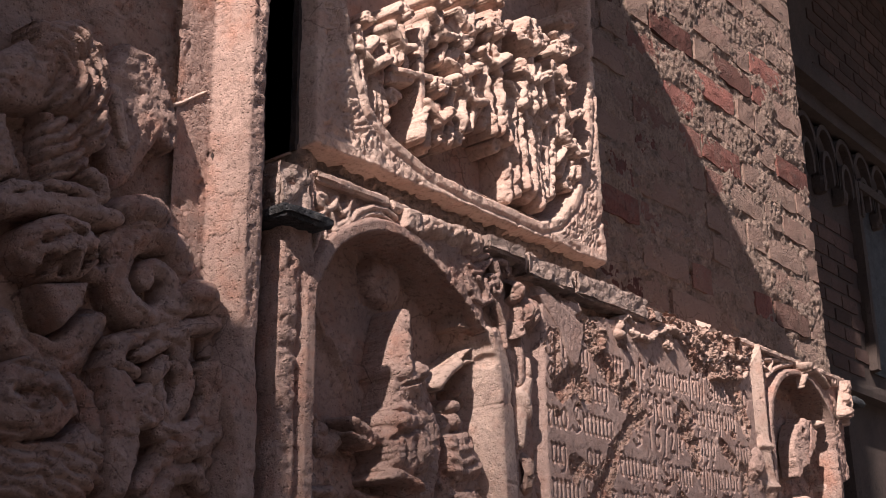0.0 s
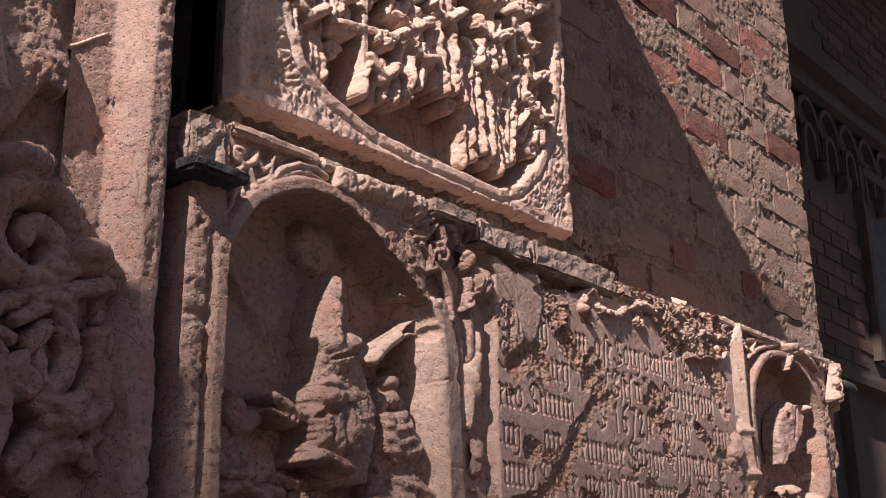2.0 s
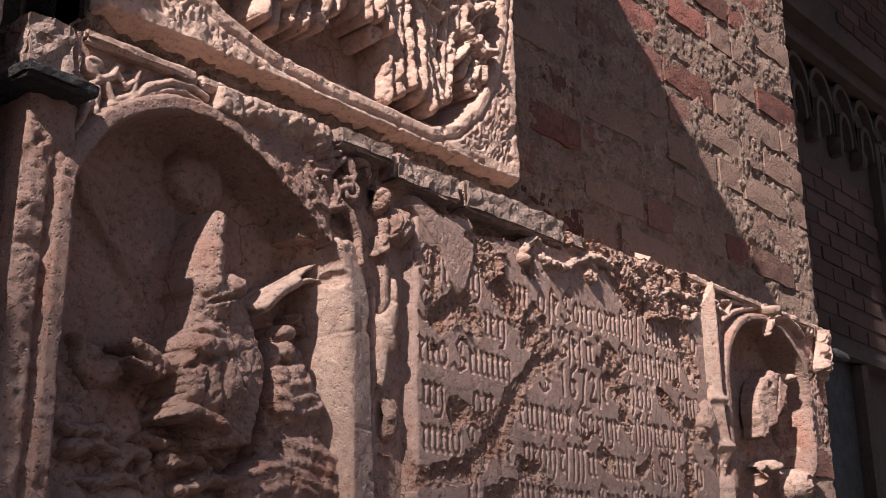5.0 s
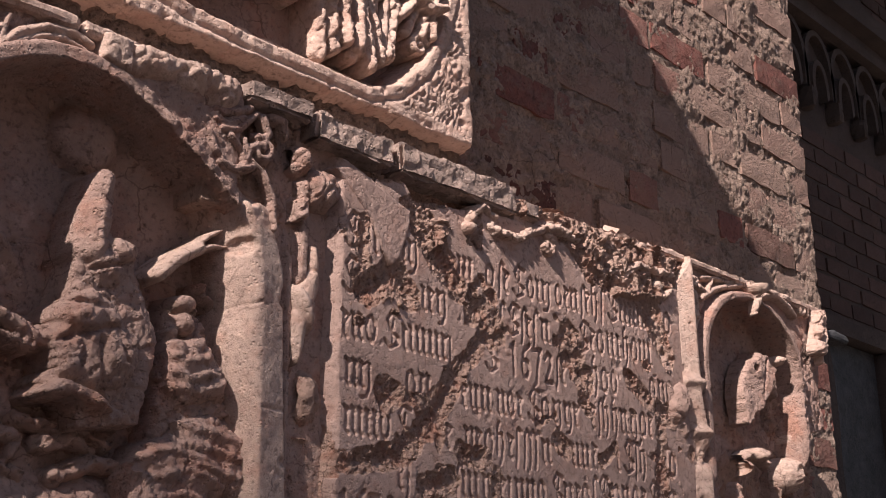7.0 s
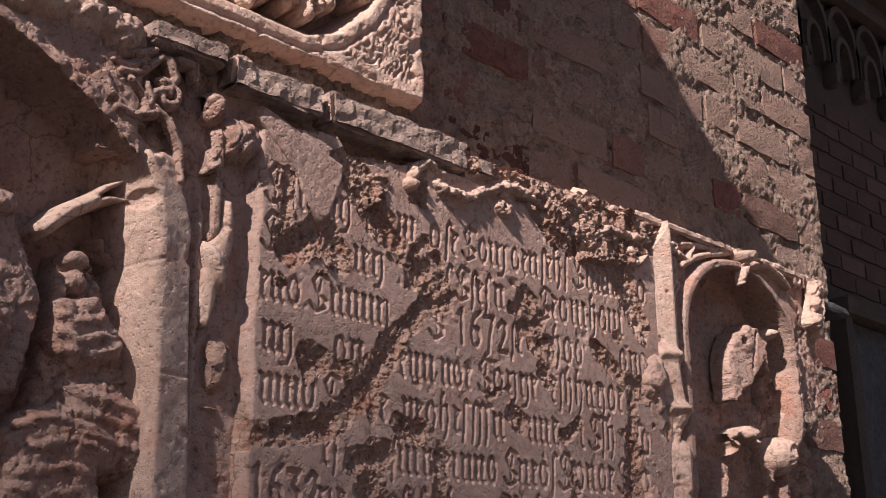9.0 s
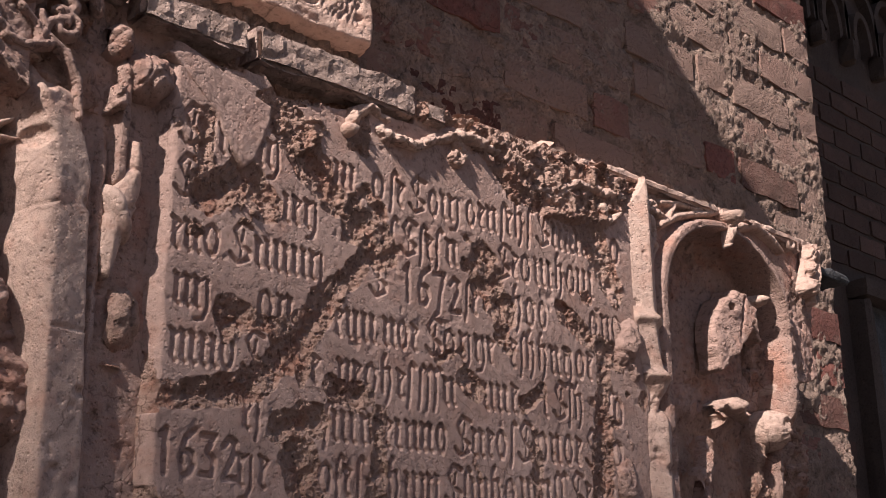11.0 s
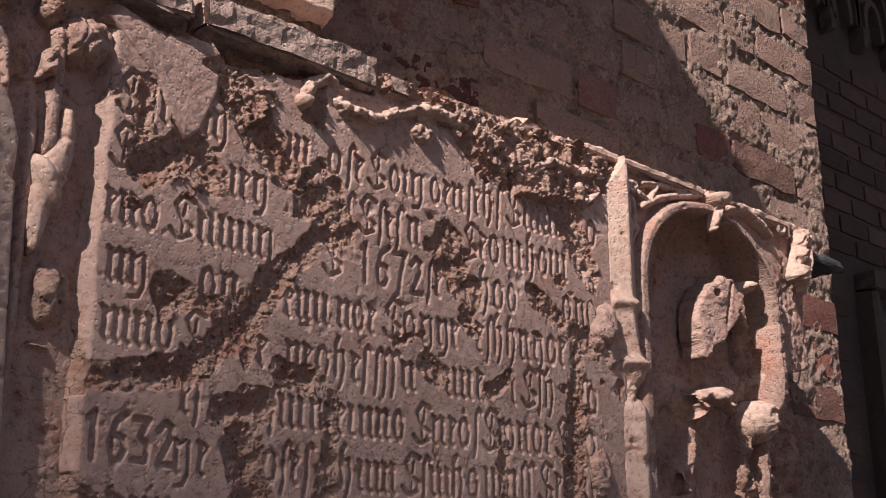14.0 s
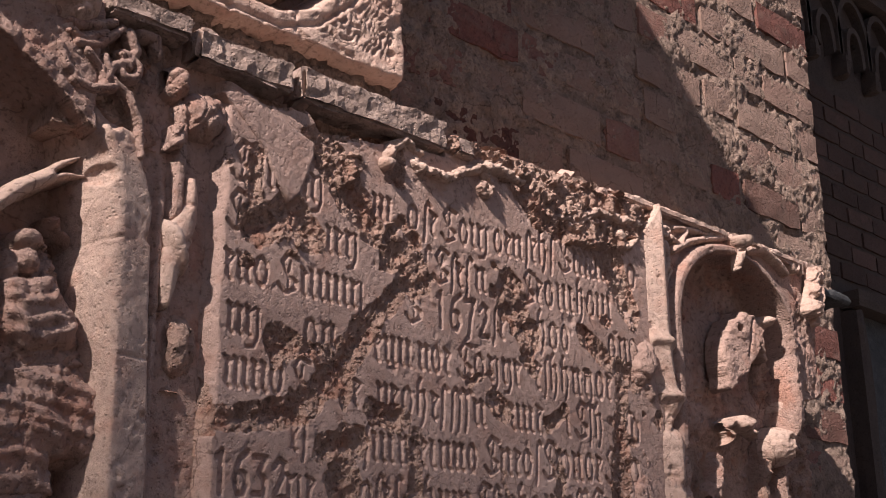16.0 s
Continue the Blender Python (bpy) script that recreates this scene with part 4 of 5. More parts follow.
carved("mitred_figure", (-1.05, -0.66, 1.78, 2.20), bishop, NB, SAND, niche_large, "broken figure in a tall pointed cap", 0.0022, 1.3, 0.45, 0.045)
carved("hand", (-0.76, -0.57, 2.02, 2.18), lambda x, z: np.where((h := most(tube(x, z, [(-0.697, 2.053), (-0.670, 2.081), (-0.637, 2.103)], 0.011, 0.011, 1.2), tube(x, z, [(-0.646, 2.100), (-0.621, 2.124), (-0.599, 2.138)], 0.007, 0.003, 1.2), tube(x, z, [(-0.642, 2.098), (-0.614, 2.111), (-0.590, 2.116)], 0.006, 0.003, 1.2))) > 0, h + 0.016, h), NB, SAND_PALE, niche_large, "small pale outstretched hand", 0.002, 0.35, 0.2, 0.045)


def kneeler(x, z):
    h = most(cutout(x, z, [(-0.672, 2.030), (-0.625, 2.032), (-0.590, 1.950), (-0.535, 1.860), (-0.532, 1.760), (-0.690, 1.760), (-0.684, 1.920)], 0.016, 0.015), dome(x, z, *(-0.652, 2.021), 0.022, 0.015, 0.030), dome(x, z, *(-0.649, 1.995), 0.019, 0.020, 0.028), cutout(x, z, [(-0.675, 1.967), (-0.622, 1.981), (-0.585, 1.935), (-0.585, 1.904), (-0.647, 1.884), (-0.677, 1.906)], 0.030, 0.02),
             cutout(x, z, [(-0.656, 1.864), (-0.597, 1.880), (-0.532, 1.843), (-0.531, 1.772), (-0.643, 1.765)], 0.030, 0.03), cutout(x, z, [(-0.716, 1.715), (-0.722, 1.801), (-0.705, 1.829), (-0.658, 1.848), (-0.612, 1.827), (-0.592, 1.724)], 0.028, 0.025), tube(x, z, [(-0.613, 2.055), (-0.580, 2.033)], 0.014, 0.008, 1.0))
    folds = np.zeros_like(x)
    for line in ([(-0.672, 1.928), (-0.647, 1.918), (-0.591, 1.938)], [(-0.665, 1.906), (-0.635, 1.901), (-0.587, 1.923)], [(-0.673, 1.948), (-0.648, 1.943), (-0.611, 1.954)], [(-0.652, 1.859), (-0.603, 1.853), (-0.532, 1.841)], [(-0.648, 1.835), (-0.596, 1.830), (-0.532, 1.812)], [(-0.645, 1.813), (-0.596, 1.805), (-0.531, 1.789)],
                 [(-0.716, 1.811), (-0.663, 1.824), (-0.603, 1.812)], [(-0.700, 1.785), (-0.639, 1.803), (-0.598, 1.790)], [(-0.710, 1.756), (-0.643, 1.771), (-0.595, 1.759)]):
        folds = np.maximum(folds, np.clip(tube(x, z, line, 0.007, 0.006, 0.8), 0, 1))
    return np.where(h > 0, h + folds + 0.004 * fbm(x, z, 0.02, 3, 3), h)


carved("draped_figure", (-0.78, -0.55, 1.60, 2.06), kneeler, NB, SAND, niche_large, "broken figure with heavy ridged folds", 0.0022, 1.2, 0.6, 0.045)


def side_shield(x, z):
    h = most(cutout(x, z, [(-0.977, 1.956), (-0.964, 1.963), (-0.902, 1.954), (-0.893, 1.928), (-0.915, 1.907), (-0.950, 1.899), (-0.978, 1.926)], 0.022, 0.022), dome(x, z, -0.972, 1.962, 0.011, 0.011, 0.026), tube(x, z, [(-0.990, 1.904), (-0.962, 1.882), (-0.917, 1.883)], 0.010, 0.006, 1.3), tube(x, z, [(-0.901, 1.948), (-0.866, 1.915), (-0.842, 1.910)], 0.007, 0.005, 1.6), tube(x, z, [(-0.916, 1.965), (-0.878, 1.952), (-0.853, 1.931)], 0.007, 0.005, 1.6))
    return np.where(h > 0, h + 0.008 * fbm(x, z, 0.03, 3, 5), h)


carved("side_shield", (-1.04, -0.83, 1.85, 2.02), side_shield, NB + 0.034, SAND, niche_large, "small tilted shield on the niche ground", 0.0024, 1.2, 0.7, 0.03)


def crouching(x, z):
    h = np.full_like(x, -1.0)
    for line, r0, r1 in (([(-1.010, 1.854), (-0.968, 1.845), (-0.920, 1.847)], 0.010, 0.014), ([(-0.974, 1.819), (-0.932, 1.831), (-0.891, 1.820)], 0.016, 0.010), ([(-0.899, 1.805), (-0.879, 1.829), (-0.850, 1.823), (-0.860, 1.798)], 0.015, 0.010),
                         ([(-0.852, 1.847), (-0.812, 1.844), (-0.764, 1.842), (-0.733, 1.825)], 0.013, 0.010), ([(-0.822, 1.820), (-0.784, 1.830), (-0.753, 1.819)], 0.014, 0.010), ([(-0.928, 1.781), (-0.890, 1.795), (-0.847, 1.780)], 0.014, 0.012),
                         ([(-0.800, 1.780), (-0.752, 1.804), (-0.711, 1.798)], 0.015, 0.012), ([(-0.718, 1.855), (-0.736, 1.885), (-0.716, 1.908)], 0.010, 0.008), ([(-1.004, 1.788), (-0.978, 1.776), (-0.945, 1.783)], 0.012, 0.010)):
        t = tube(x, z, line, r0, r1, 1.3)
        h = np.maximum(h, np.where(t > 0, t + 0.006, t))
    return np.where(h > 0, h + 0.010 * fbm(x, z, 0.03, 3, 6), h)


carved("fragment_figure", (-1.06, -0.66, 1.60, 1.95), crouching, NB + 0.030, SAND, niche_large, "worn remains of crouching figures", 0.0024, 1.4, 1.0, 0.035)

# cornice, piece by piece
for x0, x1, z0, z1, front, mat, wear, text in (
        (-1.045, -0.86, 2.336, 2.358, -0.006, SAND_PALE, 0.005, "thin pale cornice moulding"), (-0.858, -0.74, 2.334, 2.357, -0.005, SAND_PALE, 0.006, "thin pale cornice moulding"),
        (-0.735, -0.61, 2.318, 2.350, -0.006, SAND_PALE, 0.014, "broken end of the cornice"), (-0.60, -0.475, 2.325, 2.360, -0.020, SAND_GREY, 0.007, "sooty cornice block"),
        (-0.47, -0.305, 2.302, 2.354, -0.016, SAND_GREY, 0.010, "sooty cornice block"), (-0.295, 0.000, 2.300, 2.357, -0.016, SAND_GREY, 0.009, "long sooty cornice block with sharp underside"),
        (0.012, 0.06, 2.302, 2.338, -0.018, SAND_GREY, 0.010, "loose cornice stump"), (0.115, 0.30, 2.31, 2.348, -0.004, SAND_ROUGH, 0.008, "broken cornice bed"),
        (0.29, 0.47, 2.325, 2.356, -0.004, SAND_PALE, 0.014, "chipped pale cornice"), (0.46, 0.80, 2.338, 2.360, -0.005, SAND_PALE, 0.006, "thin pale cornice moulding"),
        (0.80, 1.15, 2.338, 2.360, -0.005, SAND_PALE, 0.007, "thin pale cornice moulding")):
    rough_block("cornice_piece", x0, x1, front, 0.14, z0, z1, mat, epitaph, text, step=0.008, wear=wear, seed=int(x0 * 50), round_off=0.7)
rough_block("top_bed", -1.06, 1.14, 0.03, WALL_Y + 0.02, 2.33, 2.352, SAND_ROUGH, epitaph, step=0.03, wear=0.01)

# ---------------------------------------------------------------- text panel
HOLES = [
    ([(-0.053, 2.101), (-0.129, 2.023), (-0.175, 1.962), (-0.225, 1.904)], 0.016, 0.026), ([(-0.225, 1.904), (-0.270, 1.860), (-0.345, 1.839), (-0.416, 1.835)], 0.024, 0.02),
    ([(-0.141, 1.869), (-0.091, 1.872)], 0.022, 0.02), ([(0.101, 1.927), (0.126, 1.907)], 0.018, 0.018), ([(-0.222, 1.810), (-0.166, 1.827)], 0.024, 0.024),
    ([(-0.198, 1.787), (-0.178, 1.717)], 0.03, 0.03), ([(-0.060, 1.844), (-0.063, 1.725)], 0.016, 0.022), ([(-0.356, 2.098), (-0.285, 2.132), (-0.260, 2.103)], 0.03, 0.03), ([(-0.359, 2.206), (-0.356, 2.141)], 0.014, 0.016),
    ([(-0.247, 2.243), (-0.194, 2.189), (-0.148, 2.140)], 0.036, 0.03), ([(-0.092, 2.073), (-0.038, 2.081)], 0.018, 0.016), ([(0.167, 2.086), (0.189, 2.048)], 0.018, 0.014), ([(0.140, 2.131), (0.172, 2.121)], 0.012, 0.010),
    ([(0.400, 2.220), (0.437, 2.162), (0.462, 2.120)], 0.035, 0.03), ([(0.327, 2.066), (0.394, 2.024), (0.457, 2.008)], 0.016, 0.03), ([(0.227, 1.897), (0.272, 1.923)], 0.014, 0.012), ([(0.254, 1.852), (0.258, 1.749)], 0.010, 0.014),
    ([(0.424, 1.994), (0.415, 1.752)], 0.02, 0.03), ([(-0.431, 1.864), (-0.424, 1.693)], 0.03, 0.03), ([(0.051, 1.942), (0.100, 1.962)], 0.012, 0.010), ([(0.183, 1.988), (0.205, 1.975)], 0.012, 0.012)]
UPPER = [(-0.249, 2.281), (-0.247, 2.247), (-0.121, 2.293), (-0.047, 2.296), (0.084, 2.316), (0.149, 2.278), (0.205, 2.230), (0.299, 2.214), (0.454, 2.238), (0.56, 2.30), (0.56, 2.40), (-0.30, 2.40)]


def damage(x, z):
    """How deep inside broken stone a place lies, in metres; negative on the sound face."""
    d = np.full_like(x, -1.0)
    for points, r0, r1 in HOLES:
        count = len(points) - 1
        for k in range(count):
            e, u = segment(x, z, points[k], points[k + 1])
            d = np.maximum(d, r0 + (r1 - r0) * (k + u) / count - e)
    d = np.maximum(d, inside(x, z, UPPER))
    d = np.maximum(d, 0.16 * (fbm(x, z, 0.10, 3, 6) - 0.165 + 0.05 * smooth(0.15, 0.4, -x) - 0.04 * smooth(0.2, 0.4, x)) - 0.004)
    d = d + 0.024 * fbm(x, z, 0.05, 4, 2) + 0.012 * fbm(x, z, 0.015, 3, 6)
    years = np.maximum(np.minimum(np.minimum(x + 0.03, 0.115 - x), np.minimum(z - 2.005, 2.085 - z)), np.minimum(np.minimum(x + 0.415, -0.275 - x), np.minimum(z - 1.725, 1.81 - z)))
    return np.where(years > 0, np.minimum(d, -0.002), d)


CUTS = []


def bar(cx, z0, z1, w, lean=0.0):
    """One incised bar, kept as its axis and width."""
    half = (z1 - z0) / 2
    CUTS.append(((cx - lean * half, z0), (cx + lean * half, z1), w))


rng = random.Random(11)
LINES = [2.160 - 0.0708 * k for k in range(8)]
FREE = [(2, -0.022, 0.108), (6, -0.43, -0.285)]


def sound(x, z):
    return damage(np.array([[x]]), np.array([[z]]))[0, 0] < 0.005


def minim(x, lo, hi, w, lean=0.03):
    """An upright bar with a slanting head and foot."""
    bar(x, lo + 0.004, hi - 0.003, w, lean)
    bar(x - 0.0008, hi - 0.007, hi, 0.0062, -1.0)
    bar(x + 0.0012, lo - 0.001, lo + 0.006, 0.0060, -1.0)


def hook(points, w):
    for p, q in zip(points, points[1:]):
        CUTS.append((p, q, w))


def cluster(x, lo, hi, kind):
    """A clump of bars as wide as one sign; gives the width used."""
    w, g, t = rng.uniform(0.0066, 0.0082), rng.uniform(0.0134, 0.0156), 0.0034
    lean = rng.uniform(-0.02, 0.06)
    mid = (lo + hi) / 2
    if kind == 0:
        minim(x, lo, hi, w, lean), minim(x + g, lo, hi, w, lean), bar(x + 0.5 * g, hi - 0.006, hi - 0.001, t, 1.5)
        return 2 * g
    if kind == 1:
        hook([(x, hi - 0.007), (x - 0.002, mid), (x + 0.002, lo + 0.004), (x + 0.6 * g, lo - 0.001)], w)
        hook([(x, hi - 0.004), (x + 0.5 * g, hi + 0.001), (x + g, hi - 0.007), (x + g + 0.001, mid), (x + g - 0.002, lo + 0.005)], w * 0.8)
        return 2 * g
    if kind == 2:
        minim(x, lo, hi, w, lean), hook([(x + 0.002, hi - 0.002), (x + 0.010, hi - 0.006), (x + 0.003, mid + 0.002)], t)
        return 1.25 * g
    if kind == 3:
        hook([(x + 0.012, hi + 0.008), (x + 0.006, hi + 0.013), (x + 0.001, hi + 0.004), (x, lo + 0.002), (x - 0.003, lo - 0.013)], w * 0.85)
        return 1.0 * g
    if kind == 4:
        for k in range(3):
            minim(x + k * g, lo, hi, w, lean)
        return 3 * g
    if kind == 5:
        hook([(x + 0.030, hi + 0.010), (x + 0.014, hi + 0.016), (x + 0.004, hi + 0.002), (x + 0.014, mid + 0.004), (x + 0.028, mid - 0.004), (x + 0.027, lo + 0.006), (x + 0.010, lo - 0.003), (x - 0.002, lo + 0.008)], w * 0.9)
        bar(x + 0.016, lo + 0.006, hi + 0.004, t, 0.1)
        return 2.7 * g
    if kind == 6:
        minim(x, lo, hi, w, lean), hook([(x + g, hi - 0.003), (x + g + 0.001, lo), (x + g - 0.005, lo - 0.014), (x, lo - 0.016)], w * 0.75), bar(x + 0.5 * g, hi - 0.005, hi, t, 1.4)
        return 2 * g
    if kind == 8:
        hook([(x + 0.004, hi + 0.017), (x, hi + 0.010), (x, lo + 0.003)], w), hook([(x, hi - 0.003), (x + 0.8 * g, hi), (x + g, mid), (x + 0.7 * g, lo - 0.004), (x + 0.4 * g, lo - 0.013)], w * 0.7)
        return 2 * g
    minim(x, lo, hi, w, lean)
    if rng.random() > 0.5:
        bar(x + 0.001, hi + 0.009, hi + 0.014, 0.004, 0.9)
    return g


for row, base in enumerate(LINES):
    x = -0.398 + rng.uniform(0, 0.012)
    while x < 0.47:
        for k in range(rng.randint(3, 7)):
            z0 = base + 0.03 * max(x, 0)
            tall = 0.038 if x < 0.2 else 0.042
            kind = 5 if k == 0 and rng.random() > 0.7 else rng.choice((0, 0, 1, 1, 2, 2, 3, 3, 4, 6, 7, 8))
            busy = any(row == r and a - 0.03 < x < b for r, a, b in FREE)
            fine = all(sound(x + dx, z0 + dz) for dx in (0, 0.014) for dz in (0.010, 0.032))
            if not busy and fine and x < 0.465:
                x += cluster(x, z0, z0 + tall, kind) * rng.uniform(0.95, 1.08) 
            else:
                x += 0.007
        x += rng.uniform(0.002, 0.007)

DIGITS = {"1": [(0.25, 0.85), (0.5, 1.0), (0.5, 0.0)], "6": [(0.9, 1.05), (0.4, 0.85), (0.15, 0.4), (0.3, 0.05), (0.6, 0.0), (0.85, 0.25), (0.75, 0.5), (0.45, 0.55)],
          "7": [(0.1, 0.95), (0.9, 1.0), (0.6, 0.5), (0.45, -0.1), (0.2, -0.2)], "2": [(0.15, 0.75), (0.45, 0.95), (0.8, 0.85), (0.75, 0.6), (0.2, 0.0), (0.9, 0.02)],
          "3": [(0.1, 0.95), (0.8, 0.95), (0.4, 0.58), (0.8, 0.4), (0.7, 0.05), (0.1, 0.05)]}
for text, x0, z0, size in (("1672", -0.022, LINES[2], 0.054), ("1632", -0.402, LINES[6] + 0.006, 0.052)):
    for k, digit in enumerate(text):
        line = [(x0 + size * (0.58 * k + 0.5 * u), z0 + size * v) for u, v in DIGITS[digit]]
        for p, q in zip(line, line[1:]):
            CUTS.append((p, q, 0.0080))


GAPS = [[(-0.509, 2.310), (-0.443, 2.325), (-0.353, 2.324), (-0.282, 2.347), (-0.274, 2.290), (-0.354, 2.285), (-0.412, 2.303), (-0.495, 2.287)],
        [(-0.277, 2.302), (-0.187, 2.325), (-0.018, 2.341), (-0.002, 2.301), (-0.094, 2.291), (-0.189, 2.277), (-0.246, 2.270)]]


def panel_face(x, z):
    d = damage(x, z)
    k = smooth(0.0, 0.003, d)
    h = 0.0016 * fbm(x, z, 0.12, 3, 1) + 0.0006 * fbm(x, z, 0.010, 3, 4) - 0.004 * np.clip(fbm(x, z, 0.02, 2, 9) - 0.27, 0, 1) * 4
    cut = np.zeros_like(x)
    x0, z0, sx, sz = x[0, 0], z[0, 0], x[0, 1] - x[0, 0], z[1, 0] - z[0, 0]
    for p, q, w in CUTS:
        a, b = int((min(p[0], q[0]) - w - x0) / sx), int((max(p[0], q[0]) + w - x0) / sx) + 2
        c, e = int((min(p[1], q[1]) - w - z0) / sz), int((max(p[1], q[1]) + w - z0) / sz) + 2
        if a < 0 or c < 0:
            continue
        dist, u = segment(x[c:e, a:b], z[c:e, a:b], p, q)
        deep = np.clip((0.5 * w - dist) / 0.0015 + 0.35, 0, 1) * 0.0049
        cut[c:e, a:b] = np.maximum(cut[c:e, a:b], deep)
    rough = 0.0055 + 0.008 * smooth(0.0, 0.03, d) * smooth(2.30, 2.2, z) - 0.008 * craggy(x, z, 0.045, 3) - 0.0045 * craggy(x, z, 0.016, 7)
    top = smooth(-0.004, 0.01, inside(x, z, UPPER) + 0.02 * fbm(x, z, 0.04, 3, 5)) * smooth(-0.14, -0.06, x)
    rough = rough * (1 - top) + top * (0.004 - 0.022 * craggy(x, z, 0.10, 2) - 0.013 * craggy(x, z, 0.035, 6))
    edge = smooth(-0.40, -0.425, x + 0.012 * fbm(x * 0, z, 0.06, 3, 3))
    hollow = most(*[smooth(-0.003, 0.006, inside(x, z, g) + 0.012 * fbm(x, z, 0.03, 3, 4)) for g in GAPS])
    return h - cut * (1 - k) - k * rough - 0.03 * edge - 0.032 * hollow


text_panel = relief("text_panel", -0.432, 0.545, 1.6, 2.335, 0.0015, panel_face, 0.002, SAND_FACE, epitaph, "inscription panel with incised gothic strokes and broken patches", back=0.12, second=SAND_ROUGH, where=damage, pits=0.3)

# strapwork and broken curls along the top of the panel
STRAPS = [
    ([(-0.128, 2.249), (-0.112, 2.283), (-0.085, 2.297), (-0.051, 2.286)], 0.012, 0.008), ([(-0.060, 2.267), (-0.031, 2.261), (0.003, 2.261), (0.043, 2.284), (0.084, 2.299)], 0.009, 0.012),
    (spiral(*(0.084, 2.268), 0.020, 1.0, 1.5, -1), 0.010, 0.006), ([(0.094, 2.306), (0.138, 2.306), (0.177, 2.300)], 0.012, 0.008), ([(0.300, 2.251), (0.331, 2.264), (0.364, 2.295)], 0.010, 0.006),
    ([(0.276, 2.263), (0.325, 2.272), (0.377, 2.296), (0.436, 2.297), (0.498, 2.304)], 0.008, 0.010), ([(-0.065, 2.269), (-0.057, 2.259)], 0.011, 0.011), ([(0.442, 2.269), (0.454, 2.248), (0.490, 2.266)], 0.009, 0.007)]
for points, r0, r1 in STRAPS:
    xs, zs = [p[0] for p in points], [p[1] for p in points]
    carved("strapwork", (min(xs) - 0.03, max(xs) + 0.03, min(zs) - 0.03, max(zs) + 0.03), lambda x, z: np.where((h := tube(x, z, points, 0.95 * r0, 0.8 * r1, 1.0)) > 0, h + 0.010 + 0.010 * craggy(x, z, 0.035, 4) + 0.010 * fbm(x, z, 0.03, 3, 3), h), 0.010, SAND_PALE, text_panel, "broken curl of strapwork", 0.002, 1.2)
for (px, pz), rx, rz, high, seed in (
        ((0.021, 2.323), 0.024, 0.022, 0.030, 1), ((0.126, 2.353), 0.034, 0.020, 0.026, 2), ((-0.200, 2.227), 0.050, 0.045, 0.022, 4), ((0.352, 2.347), 0.030, 0.018, 0.034, 7), ((0.438, 2.349), 0.034, 0.016, 0.036, 10), ((-0.296, 2.086), 0.040, 0.018, 0.022, 11)):
    def rubble(x, z):
        h = dome(x, z, px, pz, rx, rz, high)
        return np.where(h > 0, h - 0.006 + 0.022 * craggy(x, z, 0.04, seed) + 0.010 * craggy(x, z, 0.014, seed), h)
    carved("broken_stone", (px - rx - 0.01, px + rx + 0.01, pz - rz - 0.01, min(pz + rz + 0.01, 2.345)), rubble, 0.024, SAND_ROUGH, text_panel, "", 0.0024)
for outline, high, text in (
        ([(-0.423, 2.277), (-0.380, 2.292), (-0.326, 2.271), (-0.256, 2.247), (-0.258, 2.220), (-0.280, 2.162), (-0.298, 2.144), (-0.321, 2.166), (-0.348, 2.213), (-0.398, 2.257)], 0.020, "bent ribbon end with a scrap of lettering"),
        ([(-0.409, 2.188), (-0.399, 2.106), (-0.377, 2.104), (-0.367, 2.161), (-0.371, 2.209)], 0.012, "sound scrap of the lettered face")):
    xs, zs = [p[0] for p in outline], [p[1] for p in outline]
    carved("face_remnant", (min(xs) - 0.01, max(xs) + 0.01, min(zs) - 0.01, max(zs) + 0.01), lambda x, z: cutout(x, z, outline, high, 0.005), 0.020, SAND_FACE, text_panel, text, 0.0022, 0.3, 0.2)

# ---------------------------------------------------------------- small niche at the far end
def pilaster(x, z):
    wide = 0.5 * 0.062 * smooth(2.352, 2.28, z)
    mid = 0.545 + 0.02 * smooth(2.08, 1.95, z)
    left, right = mid - wide, mid + wide + 0.004
    ridge = mid + 0.004
    d = np.minimum(x - left, right - x)
    h = 0.030 + 0.020 * (1 - np.abs(x - ridge) / 0.034)
    for zz in (2.085, 1.985):
        h = h + 0.012 * np.exp(-((z - zz) / 0.009) ** 2)
    h = h - 0.02 * np.exp(-((z - 1.94) / 0.018) ** 2) * (1 + fbm(x, z, 0.02, 3, 3) * 3) + 0.003 * fbm(x, z, 0.03, 4, 2)
    return np.where(d > 0, h, -0.1)


relief("pilaster", 0.49, 0.61, 1.5, 2.35, 0.0025, pilaster, 0.032, SAND_PALE, epitaph, "slender ridged pilaster with pointed top", cut=-0.02)
MX, MZ, MR = 0.815, 2.135, 0.205


def broken_core(x, z):
    return 0.030 * craggy(x, z, 0.06, 4) + 0.02 * fbm(x, z, 0.1, 4, 2) + 0.008 * craggy(x, z, 0.02, 6)


relief("broken_core", 0.97, 1.16, 1.5, 2.33, 0.004, broken_core, 0.085, SAND_ROUGH, epitaph, "broken core of rubble and mortar", back=0.2)


